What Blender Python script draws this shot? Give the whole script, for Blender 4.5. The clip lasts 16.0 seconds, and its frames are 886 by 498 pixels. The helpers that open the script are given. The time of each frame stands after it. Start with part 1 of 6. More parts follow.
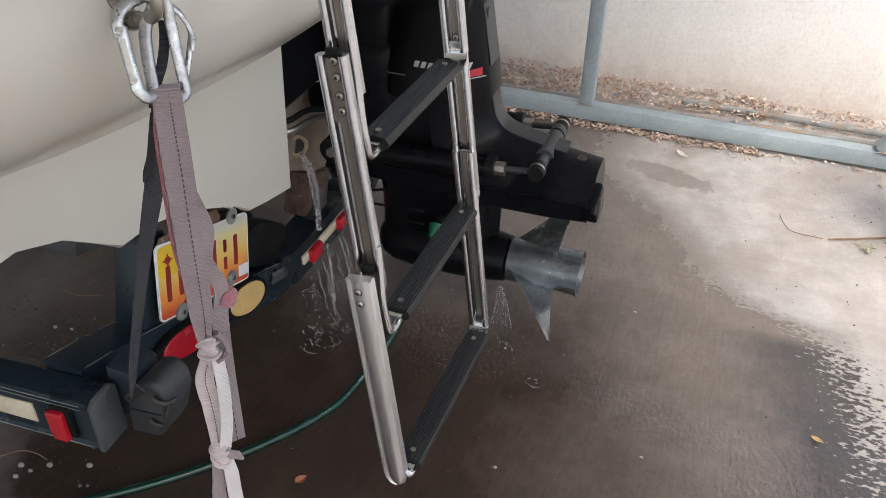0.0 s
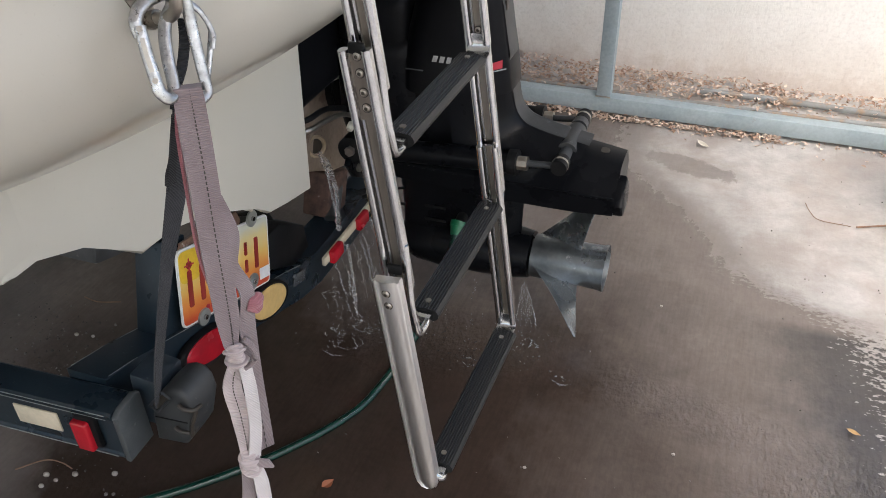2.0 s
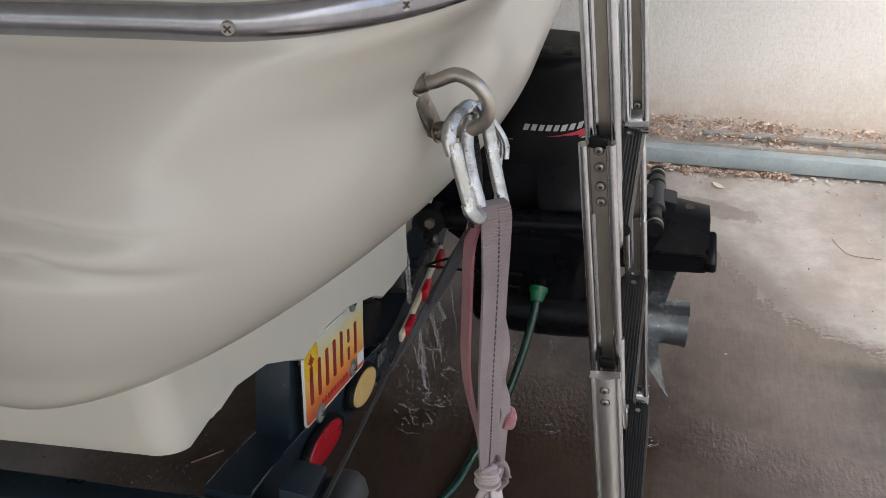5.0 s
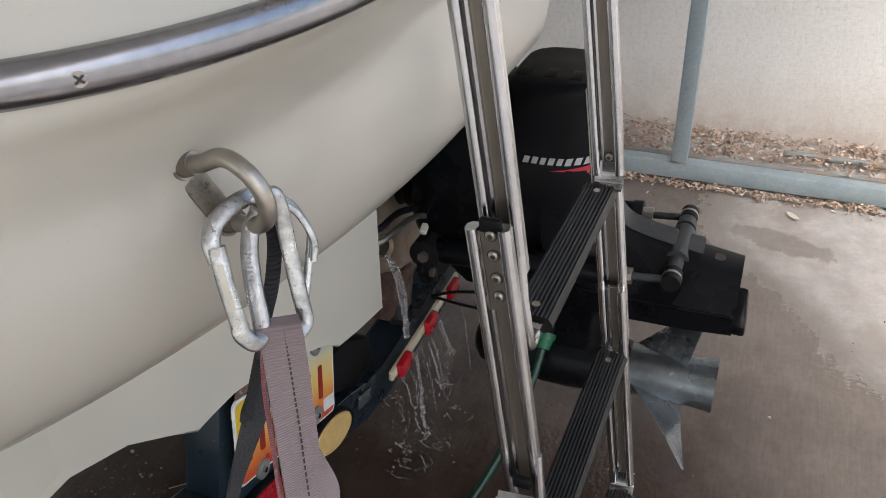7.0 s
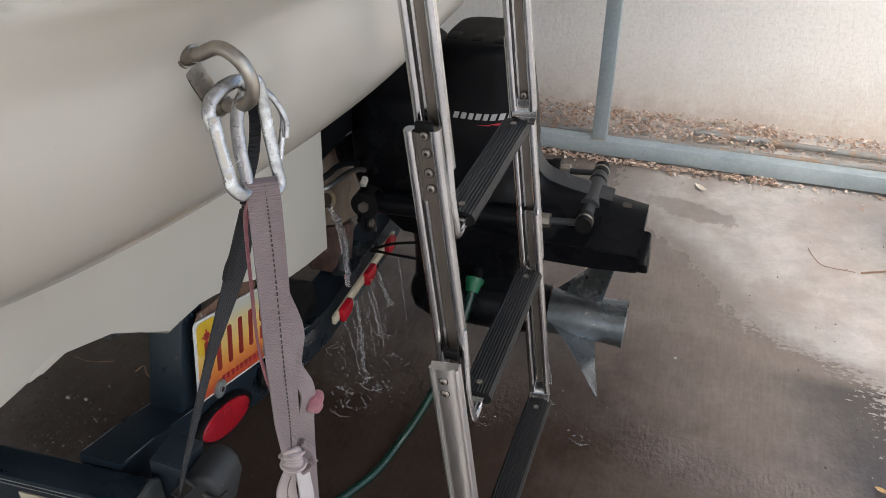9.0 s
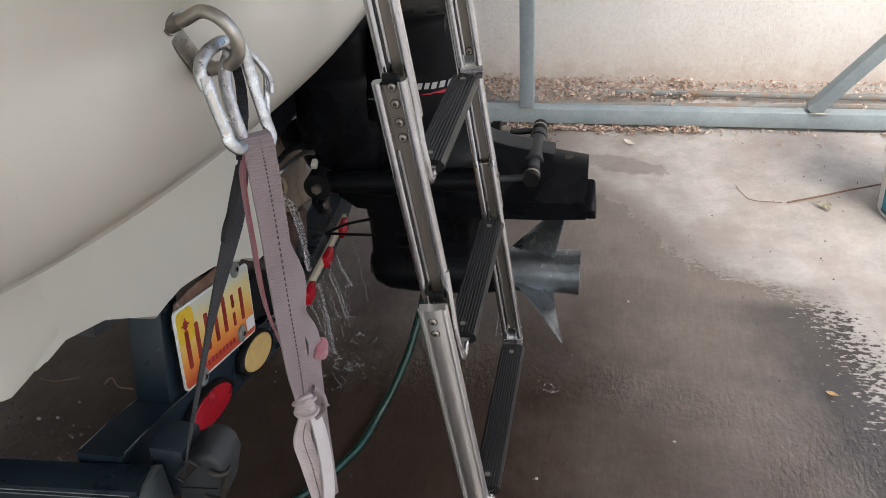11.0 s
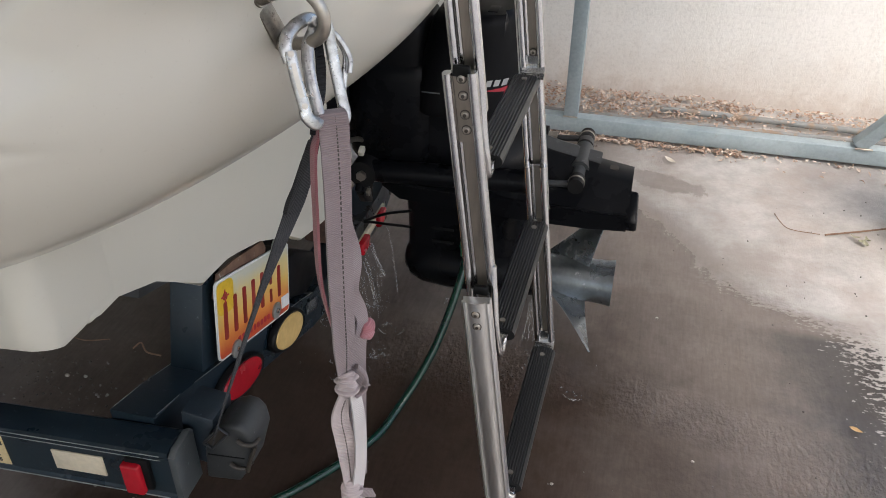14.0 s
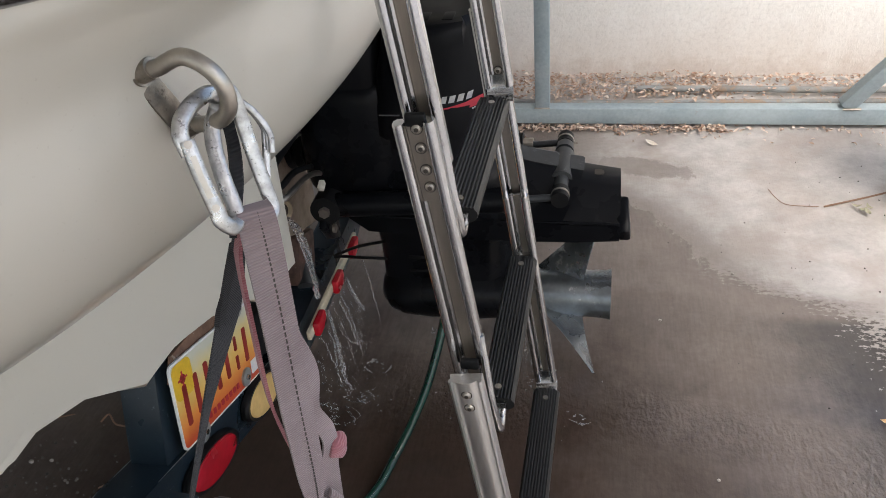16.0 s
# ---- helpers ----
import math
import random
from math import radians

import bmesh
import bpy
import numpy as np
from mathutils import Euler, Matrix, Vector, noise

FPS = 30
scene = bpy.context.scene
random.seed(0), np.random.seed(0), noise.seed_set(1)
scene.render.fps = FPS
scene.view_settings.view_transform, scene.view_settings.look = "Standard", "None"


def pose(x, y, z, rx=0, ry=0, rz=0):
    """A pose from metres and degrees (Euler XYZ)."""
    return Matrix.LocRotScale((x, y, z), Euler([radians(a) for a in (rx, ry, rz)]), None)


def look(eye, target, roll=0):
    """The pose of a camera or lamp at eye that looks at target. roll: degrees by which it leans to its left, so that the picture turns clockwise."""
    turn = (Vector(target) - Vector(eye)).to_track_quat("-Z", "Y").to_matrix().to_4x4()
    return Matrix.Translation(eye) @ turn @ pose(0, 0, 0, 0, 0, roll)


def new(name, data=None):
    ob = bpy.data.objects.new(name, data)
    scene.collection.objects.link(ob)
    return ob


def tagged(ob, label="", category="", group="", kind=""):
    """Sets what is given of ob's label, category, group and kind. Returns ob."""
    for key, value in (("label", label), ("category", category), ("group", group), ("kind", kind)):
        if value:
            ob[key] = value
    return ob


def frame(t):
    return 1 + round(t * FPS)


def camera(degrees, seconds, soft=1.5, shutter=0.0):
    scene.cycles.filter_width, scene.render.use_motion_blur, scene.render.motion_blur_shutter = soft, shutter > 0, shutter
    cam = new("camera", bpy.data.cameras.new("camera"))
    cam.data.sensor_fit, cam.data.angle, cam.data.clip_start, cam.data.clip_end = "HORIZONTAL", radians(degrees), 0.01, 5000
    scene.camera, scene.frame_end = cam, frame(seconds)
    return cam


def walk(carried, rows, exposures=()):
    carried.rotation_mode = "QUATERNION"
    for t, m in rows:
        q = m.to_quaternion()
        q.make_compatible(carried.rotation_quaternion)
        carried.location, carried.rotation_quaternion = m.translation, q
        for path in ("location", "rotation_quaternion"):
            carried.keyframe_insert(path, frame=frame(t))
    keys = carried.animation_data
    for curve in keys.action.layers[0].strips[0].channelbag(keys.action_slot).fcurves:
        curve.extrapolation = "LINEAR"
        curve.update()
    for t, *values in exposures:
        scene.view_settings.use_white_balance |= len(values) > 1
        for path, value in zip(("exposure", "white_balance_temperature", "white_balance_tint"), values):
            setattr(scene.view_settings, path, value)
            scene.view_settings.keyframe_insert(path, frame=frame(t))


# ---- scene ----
cam = camera(56.9, 16.0, soft=0.9)
PATH = [
    (0, (0.441, -2.756, 1.357), (-0.109, -1.222, 0.197), 0.8),
    (0.5, (0.445, -2.755, 1.353), (-0.128, -1.228, 0.195), 0.0),
    (1, (0.442, -2.752, 1.347), (-0.126, -1.227, 0.184), -0.1),
    (1.5, (0.447, -2.746, 1.344), (-0.131, -1.225, 0.18), -1.0),
    (2, (0.416, -2.74, 1.342), (-0.165, -1.222, 0.177), -1.3),
    (2.5, (0.298, -2.737, 1.358), (-0.278, -1.213, 0.199), -1.5),
    (3, (0.154, -2.77, 1.389), (-0.384, -1.194, 0.281), -4.4),
    (3.2, (0.132, -2.773, 1.391), (-0.368, -1.18, 0.29), -3.8),
    (5.3, (0.075, -2.761, 1.371), (-0.327, -1.134, 0.28), -1.0),
    (5.5, (0.085, -2.761, 1.368), (-0.291, -1.129, 0.276), -0.4),
    (6, (0.123, -2.735, 1.362), (-0.189, -1.1, 0.254), 0.6),
    (6.5, (0.188, -2.607, 1.347), (-0.228, -1.005, 0.224), -1.8),
    (7, (0.223, -2.519, 1.358), (-0.439, -0.991, 0.251), -2.9),
    (7.5, (0.179, -2.664, 1.371), (-0.479, -1.137, 0.261), -4.0),
    (8, (0.119, -2.772, 1.388), (-0.389, -1.191, 0.273), 0.4),
    (8.5, (0.166, -2.746, 1.37), (-0.333, -1.165, 0.252), 0.6),
    (9, (0.285, -2.696, 1.362), (-0.227, -1.114, 0.251), -0.1),
    (9.5, (0.304, -2.72, 1.339), (-0.191, -1.136, 0.224), -3.8),
    (9.7, (0.264, -2.761, 1.342), (-0.189, -1.165, 0.226), -5.2),
    (11.8, (0.245, -2.805, 1.348), (-0.079, -1.181, 0.226), -3.2),
    (12, (0.231, -2.821, 1.351), (-0.101, -1.197, 0.232), -3.5),
    (12.5, (0.203, -2.85, 1.334), (-0.101, -1.22, 0.216), -5.6),
    (13, (0.223, -2.838, 1.331), (-0.007, -1.204, 0.2), -5.1),
    (13.5, (0.247, -2.803, 1.34), (-0.025, -1.172, 0.215), -2.2),
    (14, (0.224, -2.805, 1.343), (-0.18, -1.198, 0.223), 0.4),
    (14.5, (0.178, -2.828, 1.348), (-0.263, -1.231, 0.227), -0.1),
    (15, (0.164, -2.823, 1.333), (-0.271, -1.228, 0.206), -2.8),
    (15.5, (0.222, -2.735, 1.327), (-0.194, -1.141, 0.192), -6.2),
    (16, (0.198, -2.63, 1.328), (-0.167, -1.033, 0.181), -5.5),
]
walk(cam, [(t, look(eye, target, roll)) for t, eye, target, roll in PATH], exposures=[(0.0, 1.18), (2.5, 1.22), (3.0, 0.96), (5.5, 0.86), (6.2, 0.80), (7.0, 1.04), (7.5, 1.02), (8.0, 0.90), (9.0, 0.98), (12.0, 0.99), (14.0, 1.02), (16.0, 1.05)])

# ---- light ----
world = bpy.data.worlds.new("world")
scene.world = world
world.use_nodes = True
wn, wl = world.node_tree.nodes, world.node_tree.links
sky = wn.new("ShaderNodeTexSky")
sky.sky_type, sky.sun_disc = "NISHITA", False
sky.sun_elevation, sky.sun_rotation = radians(56), radians(150)
sky.air_density, sky.dust_density = 1.2, 4.0
wl.new(sky.outputs[0], wn["Background"].inputs[0])
wn["Background"].inputs[1].default_value = 0.15
sun = new("sun", bpy.data.lights.new("sun", "SUN"))
sun.data.energy, sun.data.angle, sun.data.color = 1.1, radians(30), (1.0, 0.965, 0.925)
sun.matrix_world = look((2.3, -4.0, 6.85), (0, 0, 0))


# ---- builders ----
def link_bm(name, bm, material, smooth=35):
    mesh = bpy.data.meshes.new(name)
    bmesh.ops.recalc_face_normals(bm, faces=bm.faces)
    if smooth:
        for f in bm.faces:
            f.smooth = True
        for e in bm.edges:
            if len(e.link_faces) == 2 and e.calc_face_angle(0) > radians(smooth):
                e.smooth = False
    bm.to_mesh(mesh)
    bm.free()
    mesh.materials.append(material)
    return new(name, mesh)


def part(name, bm, material, parent, label="", smooth=35):
    ob = link_bm(name, bm, material, smooth)
    ob.parent = parent
    return tagged(ob, label)


def thing(name, label, category, group="", at=(0, 0, 0)):
    ob = new(name)
    ob.empty_display_size = 0.05
    ob.location = at
    return tagged(ob, label, category, group)


def settle(ob):
    """Keep the parts of a thing where they were built once its base point is set."""
    for child in ob.children:
        child.matrix_parent_inverse = Matrix.Translation(ob.location).inverted()
    return ob


def lone(name, bm, material, label, category, group="", kind="", smooth=35):
    return tagged(link_bm(name, bm, material, smooth), label, category, group, kind)


def box(size, m, bevel=0.0, bm=None, seg=2):
    bm = bm or bmesh.new()
    if isinstance(m, tuple):
        m = Matrix.Translation(m)
    made = bmesh.ops.create_cube(bm, size=1.0, matrix=m @ Matrix.Diagonal((*size, 1)))["verts"]
    if bevel:
        edges = {e for v in made for e in v.link_edges}
        bmesh.ops.bevel(bm, geom=list(edges), offset=bevel, segments=seg, affect="EDGES", profile=0.5)
    return bm


def rod(a, b, r1, r2=None, bm=None, seg=20):
    bm = bm or bmesh.new()
    a, b = Vector(a), Vector(b)
    q = (b - a).to_track_quat("Z", "Y").to_matrix().to_4x4()
    bmesh.ops.create_cone(bm, cap_ends=True, segments=seg, radius1=r1, radius2=r1 if r2 is None else r2, depth=(b - a).length,
                          matrix=Matrix.Translation((a + b) / 2) @ q)
    return bm


def ball(at, r, bm=None, scale=(1, 1, 1), seg=16, turn=None):
    bm = bm or bmesh.new()
    m = Matrix.Translation(at) @ (turn or Matrix()) @ Matrix.Diagonal((*scale, 1))
    bmesh.ops.create_uvsphere(bm, u_segments=seg, v_segments=seg // 2 + 2, radius=r, matrix=m)
    return bm


def spline(points, steps=8):
    """A smooth way through the points."""
    p = [Vector(q) for q in points]
    p = [2 * p[0] - p[1], *p, 2 * p[-1] - p[-2]]
    out = []
    for i in range(1, len(p) - 2):
        for k in range(steps):
            t = k / steps
            out.append(0.5 * (2 * p[i] + (p[i + 1] - p[i - 1]) * t + (2 * p[i - 1] - 5 * p[i] + 4 * p[i + 1] - p[i + 2]) * t * t
                              + (3 * p[i] - p[i - 1] - 3 * p[i + 1] + p[i + 2]) * t ** 3))
    return out + [p[-2]]


def sweep(section, way, bm=None, up=(0, 0, 1), closed=False, ups=None, scale=None):
    """Carry a closed section (pairs: sideways, upwards) along a way."""
    bm = bm or bmesh.new()
    n, rings = len(way), []
    for i, p in enumerate(way):
        p = Vector(p)
        before, after = Vector(way[i - 1 if i or closed else 0]), Vector(way[(i + 1) % n if i < n - 1 or closed else n - 1])
        d = (after - before).normalized()
        u = Vector(ups[i] if ups else up)
        s = d.cross(u).normalized()
        u = s.cross(d)
        k = scale[i] if scale else 1.0
        rings.append([bm.verts.new(p + s * a * k + u * b * k) for a, b in section])
    m = len(section)
    for i in range(n if closed else n - 1):
        r0, r1 = rings[i], rings[(i + 1) % n]
        for j in range(m):
            bm.faces.new((r0[j], r0[(j + 1) % m], r1[(j + 1) % m], r1[j]))
    if not closed:
        bm.faces.new(rings[0][::-1])
        bm.faces.new(rings[-1])
    return bm


def circle(r, seg=14, flat=1.0):
    return [(r * math.cos(2 * math.pi * i / seg), r * flat * math.sin(2 * math.pi * i / seg)) for i in range(seg)]


def tube(points, r, bm=None, steps=8, seg=14, up=(0.13, 0.21, 1), closed=False, flat=1.0):
    return sweep(circle(r, seg, flat), spline(points, steps) if steps else points, bm, up, closed)


def lathe(profile, m, seg=32, bm=None):
    """Turn pairs (radius, height) about the z axis of m."""
    bm = bm or bmesh.new()
    rings = [[bm.verts.new(m @ Vector((r * math.cos(2 * math.pi * i / seg), r * math.sin(2 * math.pi * i / seg), h))) for i in range(seg)]
             for r, h in profile]
    for a, b in zip(rings, rings[1:]):
        for i in range(seg):
            bm.faces.new((a[i], a[(i + 1) % seg], b[(i + 1) % seg], b[i]))
    for ring in (rings[0][::-1], rings[-1]):
        bm.faces.new(ring)
    bmesh.ops.remove_doubles(bm, verts=bm.verts, dist=1e-6)
    return bm


def prism(outline, place, depth, bevel=0.0, bm=None, seg=2):
    """Extrude an outline; place(u, v, w) puts it into the world, w runs from 0 to depth."""
    bm = bm or bmesh.new()
    a = [bm.verts.new(place(u, v, 0)) for u, v in outline]
    b = [bm.verts.new(place(u, v, depth)) for u, v in outline]
    n = len(a)
    faces = [bm.faces.new(a), bm.faces.new(b[::-1])]
    faces += [bm.faces.new((a[i], b[i], b[(i + 1) % n], a[(i + 1) % n])) for i in range(n)]
    if bevel:
        edges = {e for f in faces[:2] for e in f.edges}
        bmesh.ops.bevel(bm, geom=list(edges), offset=bevel, segments=seg, affect="EDGES", profile=0.5)
    return bm


def grid_surface(rows, bm=None, closed=False):
    bm = bm or bmesh.new()
    vs = [[bm.verts.new(p) for p in row] for row in rows]
    for a, b in zip(vs, vs[1:]):
        for i in range(len(a) - (0 if closed else 1)):
            j = (i + 1) % len(a)
            bm.faces.new((a[i], a[j], b[j], b[i]))
    return bm, vs


def ribbon(points, half, thick, ups, steps=8, scales=None):
    way = spline(points, steps)
    n = len(points) - 1
    us, sc = [], []
    for i in range(len(way)):
        f = i / steps
        k = min(int(f), n - 1)
        g = f - k
        us.append(Vector(ups[k]).lerp(Vector(ups[k + 1]), g))
        if scales:
            sc.append(scales[k] + (scales[k + 1] - scales[k]) * g)
    return sweep([(-half, -thick), (half, -thick), (half, thick), (-half, thick)], way, ups=us, scale=sc or None), way, us


def text_bm(body, height, m, depth=0.0004, align="LEFT"):
    """Flat lettering in the built-in font."""
    curve = bpy.data.curves.new("lettering", "FONT")
    curve.body, curve.size, curve.extrude, curve.align_x = body, height, depth, align
    curve.offset = height * 0.006
    ob = bpy.data.objects.new("lettering", curve)
    scene.collection.objects.link(ob)
    bpy.context.view_layer.update()
    mesh = bpy.data.meshes.new_from_object(ob.evaluated_get(bpy.context.evaluated_depsgraph_get()))
    bm = bmesh.new()
    bm.from_mesh(mesh)
    bmesh.ops.transform(bm, matrix=m, verts=bm.verts)
    bpy.data.objects.remove(ob)
    bpy.data.meshes.remove(mesh)
    return bm


# ---- materials ----
def nodes_of(name):
    mat = bpy.data.materials.new(name)
    mat.use_nodes = True
    nt = mat.node_tree
    return mat, nt.nodes, nt.links, nt.nodes["Principled BSDF"]


def noise_tex(n, l, scale, detail=4.0, rough=0.6, coord="Object", stretch=(1, 1, 1)):
    tc, mp, tx = n.new("ShaderNodeTexCoord"), n.new("ShaderNodeMapping"), n.new("ShaderNodeTexNoise")
    mp.inputs["Scale"].default_value = stretch
    l.new(tc.outputs[coord], mp.inputs[0])
    l.new(mp.outputs[0], tx.inputs["Vector"])
    tx.inputs["Scale"].default_value, tx.inputs["Detail"].default_value, tx.inputs["Roughness"].default_value = scale, detail, rough
    return tx


def ramp(n, l, source, stops, mode="LINEAR"):
    r = n.new("ShaderNodeValToRGB")
    r.color_ramp.interpolation = mode
    el = r.color_ramp.elements
    while len(el) < len(stops):
        el.new(0.5)
    for e, (pos, c) in zip(el, stops):
        e.position = pos
        e.color = (*c, 1) if isinstance(c, tuple) else (c, c, c, 1)
    l.new(source, r.inputs[0])
    return r


def mixed(n, l, fac, a, b, blend="MIX"):
    m = n.new("ShaderNodeMix")
    m.data_type, m.blend_type = "RGBA", blend
    for sock, v in ((m.inputs[0], fac), (m.inputs[6], a), (m.inputs[7], b)):
        if isinstance(v, tuple):
            sock.default_value = (*v, 1)
        elif isinstance(v, (int, float)):
            sock.default_value = v
        else:
            l.new(v, sock)
    return m.outputs[2]


def calc(n, l, op, a, b=0.0, clamp=False):
    m = n.new("ShaderNodeMath")
    m.operation, m.use_clamp = op, clamp
    for sock, v in ((m.inputs[0], a), (m.inputs[1], b)):
        if isinstance(v, (int, float)):
            sock.default_value = v
        else:
            l.new(v, sock)
    return m.outputs[0]


def surface(name, base, dark, scale=6.0, fine=120.0, rough=(0.4, 0.6), metal=0.0, bump=0.1, bump_scale=200.0, wear=None, coat=0.0,
            stretch=(1, 1, 1), dist=0.001, spec=0.5):
    """A surface with broad and fine variation, uneven gloss, fine relief and, where given, worn patches."""
    mat, n, l, bsdf = nodes_of(name)
    big, small = noise_tex(n, l, scale, stretch=stretch), noise_tex(n, l, fine, stretch=stretch)
    fac = ramp(n, l, big.outputs[0], [(0.35, 0.0), (0.7, 1.0)]).outputs[0]
    col = mixed(n, l, fac, base, dark)
    speck = ramp(n, l, small.outputs[0], [(0.3, 0.82), (0.7, 1.08)]).outputs[0]
    col = mixed(n, l, 0.6, col, speck, "MULTIPLY")
    if wear:
        wt = noise_tex(n, l, wear[1], 6.0, 0.7)
        wf = ramp(n, l, wt.outputs[0], [(wear[2], 0.0), (wear[2] + 0.08, 1.0)]).outputs[0]
        col = mixed(n, l, wf, col, wear[0])
    l.new(col, bsdf.inputs["Base Color"])
    rr = ramp(n, l, big.outputs[0], [(0.3, rough[0]), (0.7, rough[1])]).outputs[0]
    l.new(rr, bsdf.inputs["Roughness"])
    bsdf.inputs["Metallic"].default_value = metal
    bsdf.inputs["Coat Weight"].default_value = coat
    bsdf.inputs["Specular IOR Level"].default_value = spec
    bsdf.inputs["Coat Roughness"].default_value = 0.15
    if bump:
        bt, bn = noise_tex(n, l, bump_scale, 3.0, stretch=stretch), n.new("ShaderNodeBump")
        bn.inputs["Strength"].default_value, bn.inputs["Distance"].default_value = bump, dist
        l.new(bt.outputs[0], bn.inputs["Height"])
        l.new(bn.outputs[0], bsdf.inputs["Normal"])
    return mat


def gelcoat_material(name, base, shade, rough, coat):
    """Smooth moulded gelcoat: faint clouding, fine dust, slight waviness."""
    mat, n, l, bsdf = nodes_of(name)
    big, dust = noise_tex(n, l, 2.5, 3.0), noise_tex(n, l, 240.0, 2.0, 0.7)
    col = mixed(n, l, ramp(n, l, big.outputs[0], [(0.3, 0.0), (0.7, 1.0)]).outputs[0], base, shade)
    col = mixed(n, l, ramp(n, l, dust.outputs[0], [(0.66, 0.0), (0.80, 0.25)]).outputs[0], col, (0.30, 0.26, 0.20))
    l.new(col, bsdf.inputs["Base Color"])
    l.new(ramp(n, l, big.outputs[0], [(0.3, rough), (0.7, rough + 0.08)]).outputs[0], bsdf.inputs["Roughness"])
    bsdf.inputs["Coat Weight"].default_value, bsdf.inputs["Coat Roughness"].default_value = coat, 0.13
    wave, bn = noise_tex(n, l, 7.0, 1.0), n.new("ShaderNodeBump")
    bn.inputs["Strength"].default_value, bn.inputs["Distance"].default_value = 0.08, 0.01
    l.new(wave.outputs[0], bn.inputs["Height"])
    l.new(bn.outputs[0], bsdf.inputs["Normal"])
    return mat


gelcoat = gelcoat_material("cream_gelcoat", (0.495, 0.468, 0.402), (0.477, 0.450, 0.384), 0.32, 0.5)
gel_dull = gelcoat_material("dull_gelcoat", (0.535, 0.513, 0.442), (0.515, 0.494, 0.424), 0.40, 0.12)
steel = surface("polished_steel", (0.60, 0.605, 0.61), (0.44, 0.44, 0.44), 9, 160, (0.10, 0.24), 1.0, 0.03, 300)
# same sheet as the polished rails, dim brown reflections put into its colour
rail_web = surface("steel_browned_by_reflection", (0.30, 0.27, 0.23), (0.22, 0.195, 0.165), 12, 200, (0.28, 0.42), 0.9, 0.05, 260, wear=((0.40, 0.37, 0.32), 22, 0.66), stretch=(1, 1, 0.12))
steel_satin = surface("satin_steel", (0.78, 0.78, 0.77), (0.60, 0.60, 0.59), 14, 180, (0.30, 0.42), 1.0, 0.04, 300, stretch=(1, 1, 0.15))
steel_dull = surface("dull_steel", (0.46, 0.43, 0.38), (0.34, 0.31, 0.27), 9, 140, (0.32, 0.5), 1.0, 0.08, 260)
rail_steel = surface("rub_rail_steel", (0.42, 0.42, 0.44), (0.30, 0.30, 0.32), 6, 150, (0.18, 0.30), 1.0, 0.02, 300)
zinc = surface("zinc_plate", (0.50, 0.50, 0.495), (0.27, 0.265, 0.26), 70, 300, (0.24, 0.42), 1.0, 0.45, 260, wear=((0.12, 0.115, 0.11), 210, 0.60))
galvanized = surface("galvanized_paint", (0.38, 0.45, 0.48), (0.30, 0.37, 0.40), 7, 90, (0.45, 0.65), 0.25, 0.08, 160, wear=((0.30, 0.27, 0.23), 16, 0.66))
black_gloss = surface("black_drive_paint", (0.003, 0.0034, 0.0045), (0.006, 0.0066, 0.008), 8, 110, (0.22, 0.36), 0.0, 0.04, 180, spec=0.11)
black_satin = surface("black_cowl_paint", (0.0035, 0.0038, 0.0048), (0.007, 0.0073, 0.0085), 7, 90, (0.32, 0.44), 0.0, 0.06, 220, spec=0.09)
black_plastic = surface("black_plastic", (0.005, 0.0053, 0.0056), (0.010, 0.010, 0.0105), 12, 120, (0.40, 0.6), 0.0, 0.12, 200, spec=0.16)
grey_plastic = surface("weathered_black_plastic", (0.020, 0.022, 0.024), (0.044, 0.047, 0.048), 14, 140, (0.42, 0.62), 0.0, 0.15, 200, wear=((0.13, 0.135, 0.13), 60, 0.63))
mount_blue = surface("scuffed_blue_paint", (0.012, 0.021, 0.030), (0.026, 0.037, 0.047), 14, 150, (0.35, 0.5), 0.0, 0.12, 160, wear=((0.11, 0.13, 0.14), 70, 0.64))
cap_grey = surface("scuffed_grey_cap", (0.040, 0.047, 0.050), (0.078, 0.086, 0.088), 18, 150, (0.4, 0.6), 0.0, 0.15, 180, wear=((0.16, 0.17, 0.17), 60, 0.63))
decal_pale = surface("worn_pale_decal", (0.42, 0.42, 0.42), (0.30, 0.30, 0.30), 60, 200, (0.4, 0.55), 0.0, 0.05)
plate_rust = surface("rusted_thin_plate", (0.20, 0.115, 0.075), (0.12, 0.07, 0.05), 40, 220, (0.7, 0.9), 0.0, 0.3, 300, wear=((0.34, 0.31, 0.27), 60, 0.60))
navy = surface("dark_blue_trailer_paint", (0.008, 0.0160, 0.0240), (0.017, 0.0280, 0.0365), 9, 160, (0.22, 0.40), 0.0, 0.12, 120, wear=((0.085, 0.105, 0.115), 90, 0.63), spec=0.30)
tread = surface("black_tread", (0.009, 0.0095, 0.010), (0.018, 0.0185, 0.019), 18, 150, (0.30, 0.46), 0.0, 0.1, 240, spec=0.24)
grey_metal = surface("bare_grey_alloy", (0.26, 0.285, 0.305), (0.085, 0.095, 0.10), 9, 90, (0.20, 0.42), 0.85, 0.15, 60, wear=((0.52, 0.53, 0.52), 14, 0.62), dist=0.002)
red_lens = surface("red_lens", (0.46, 0.010, 0.022), (0.34, 0.008, 0.016), 10, 90, (0.15, 0.3), 0.0, 0.05, 140)
tan_lens = surface("faded_amber_lens", (0.62, 0.42, 0.16), (0.52, 0.34, 0.12), 12, 80, (0.5, 0.65), 0.0, 0.05, 140)
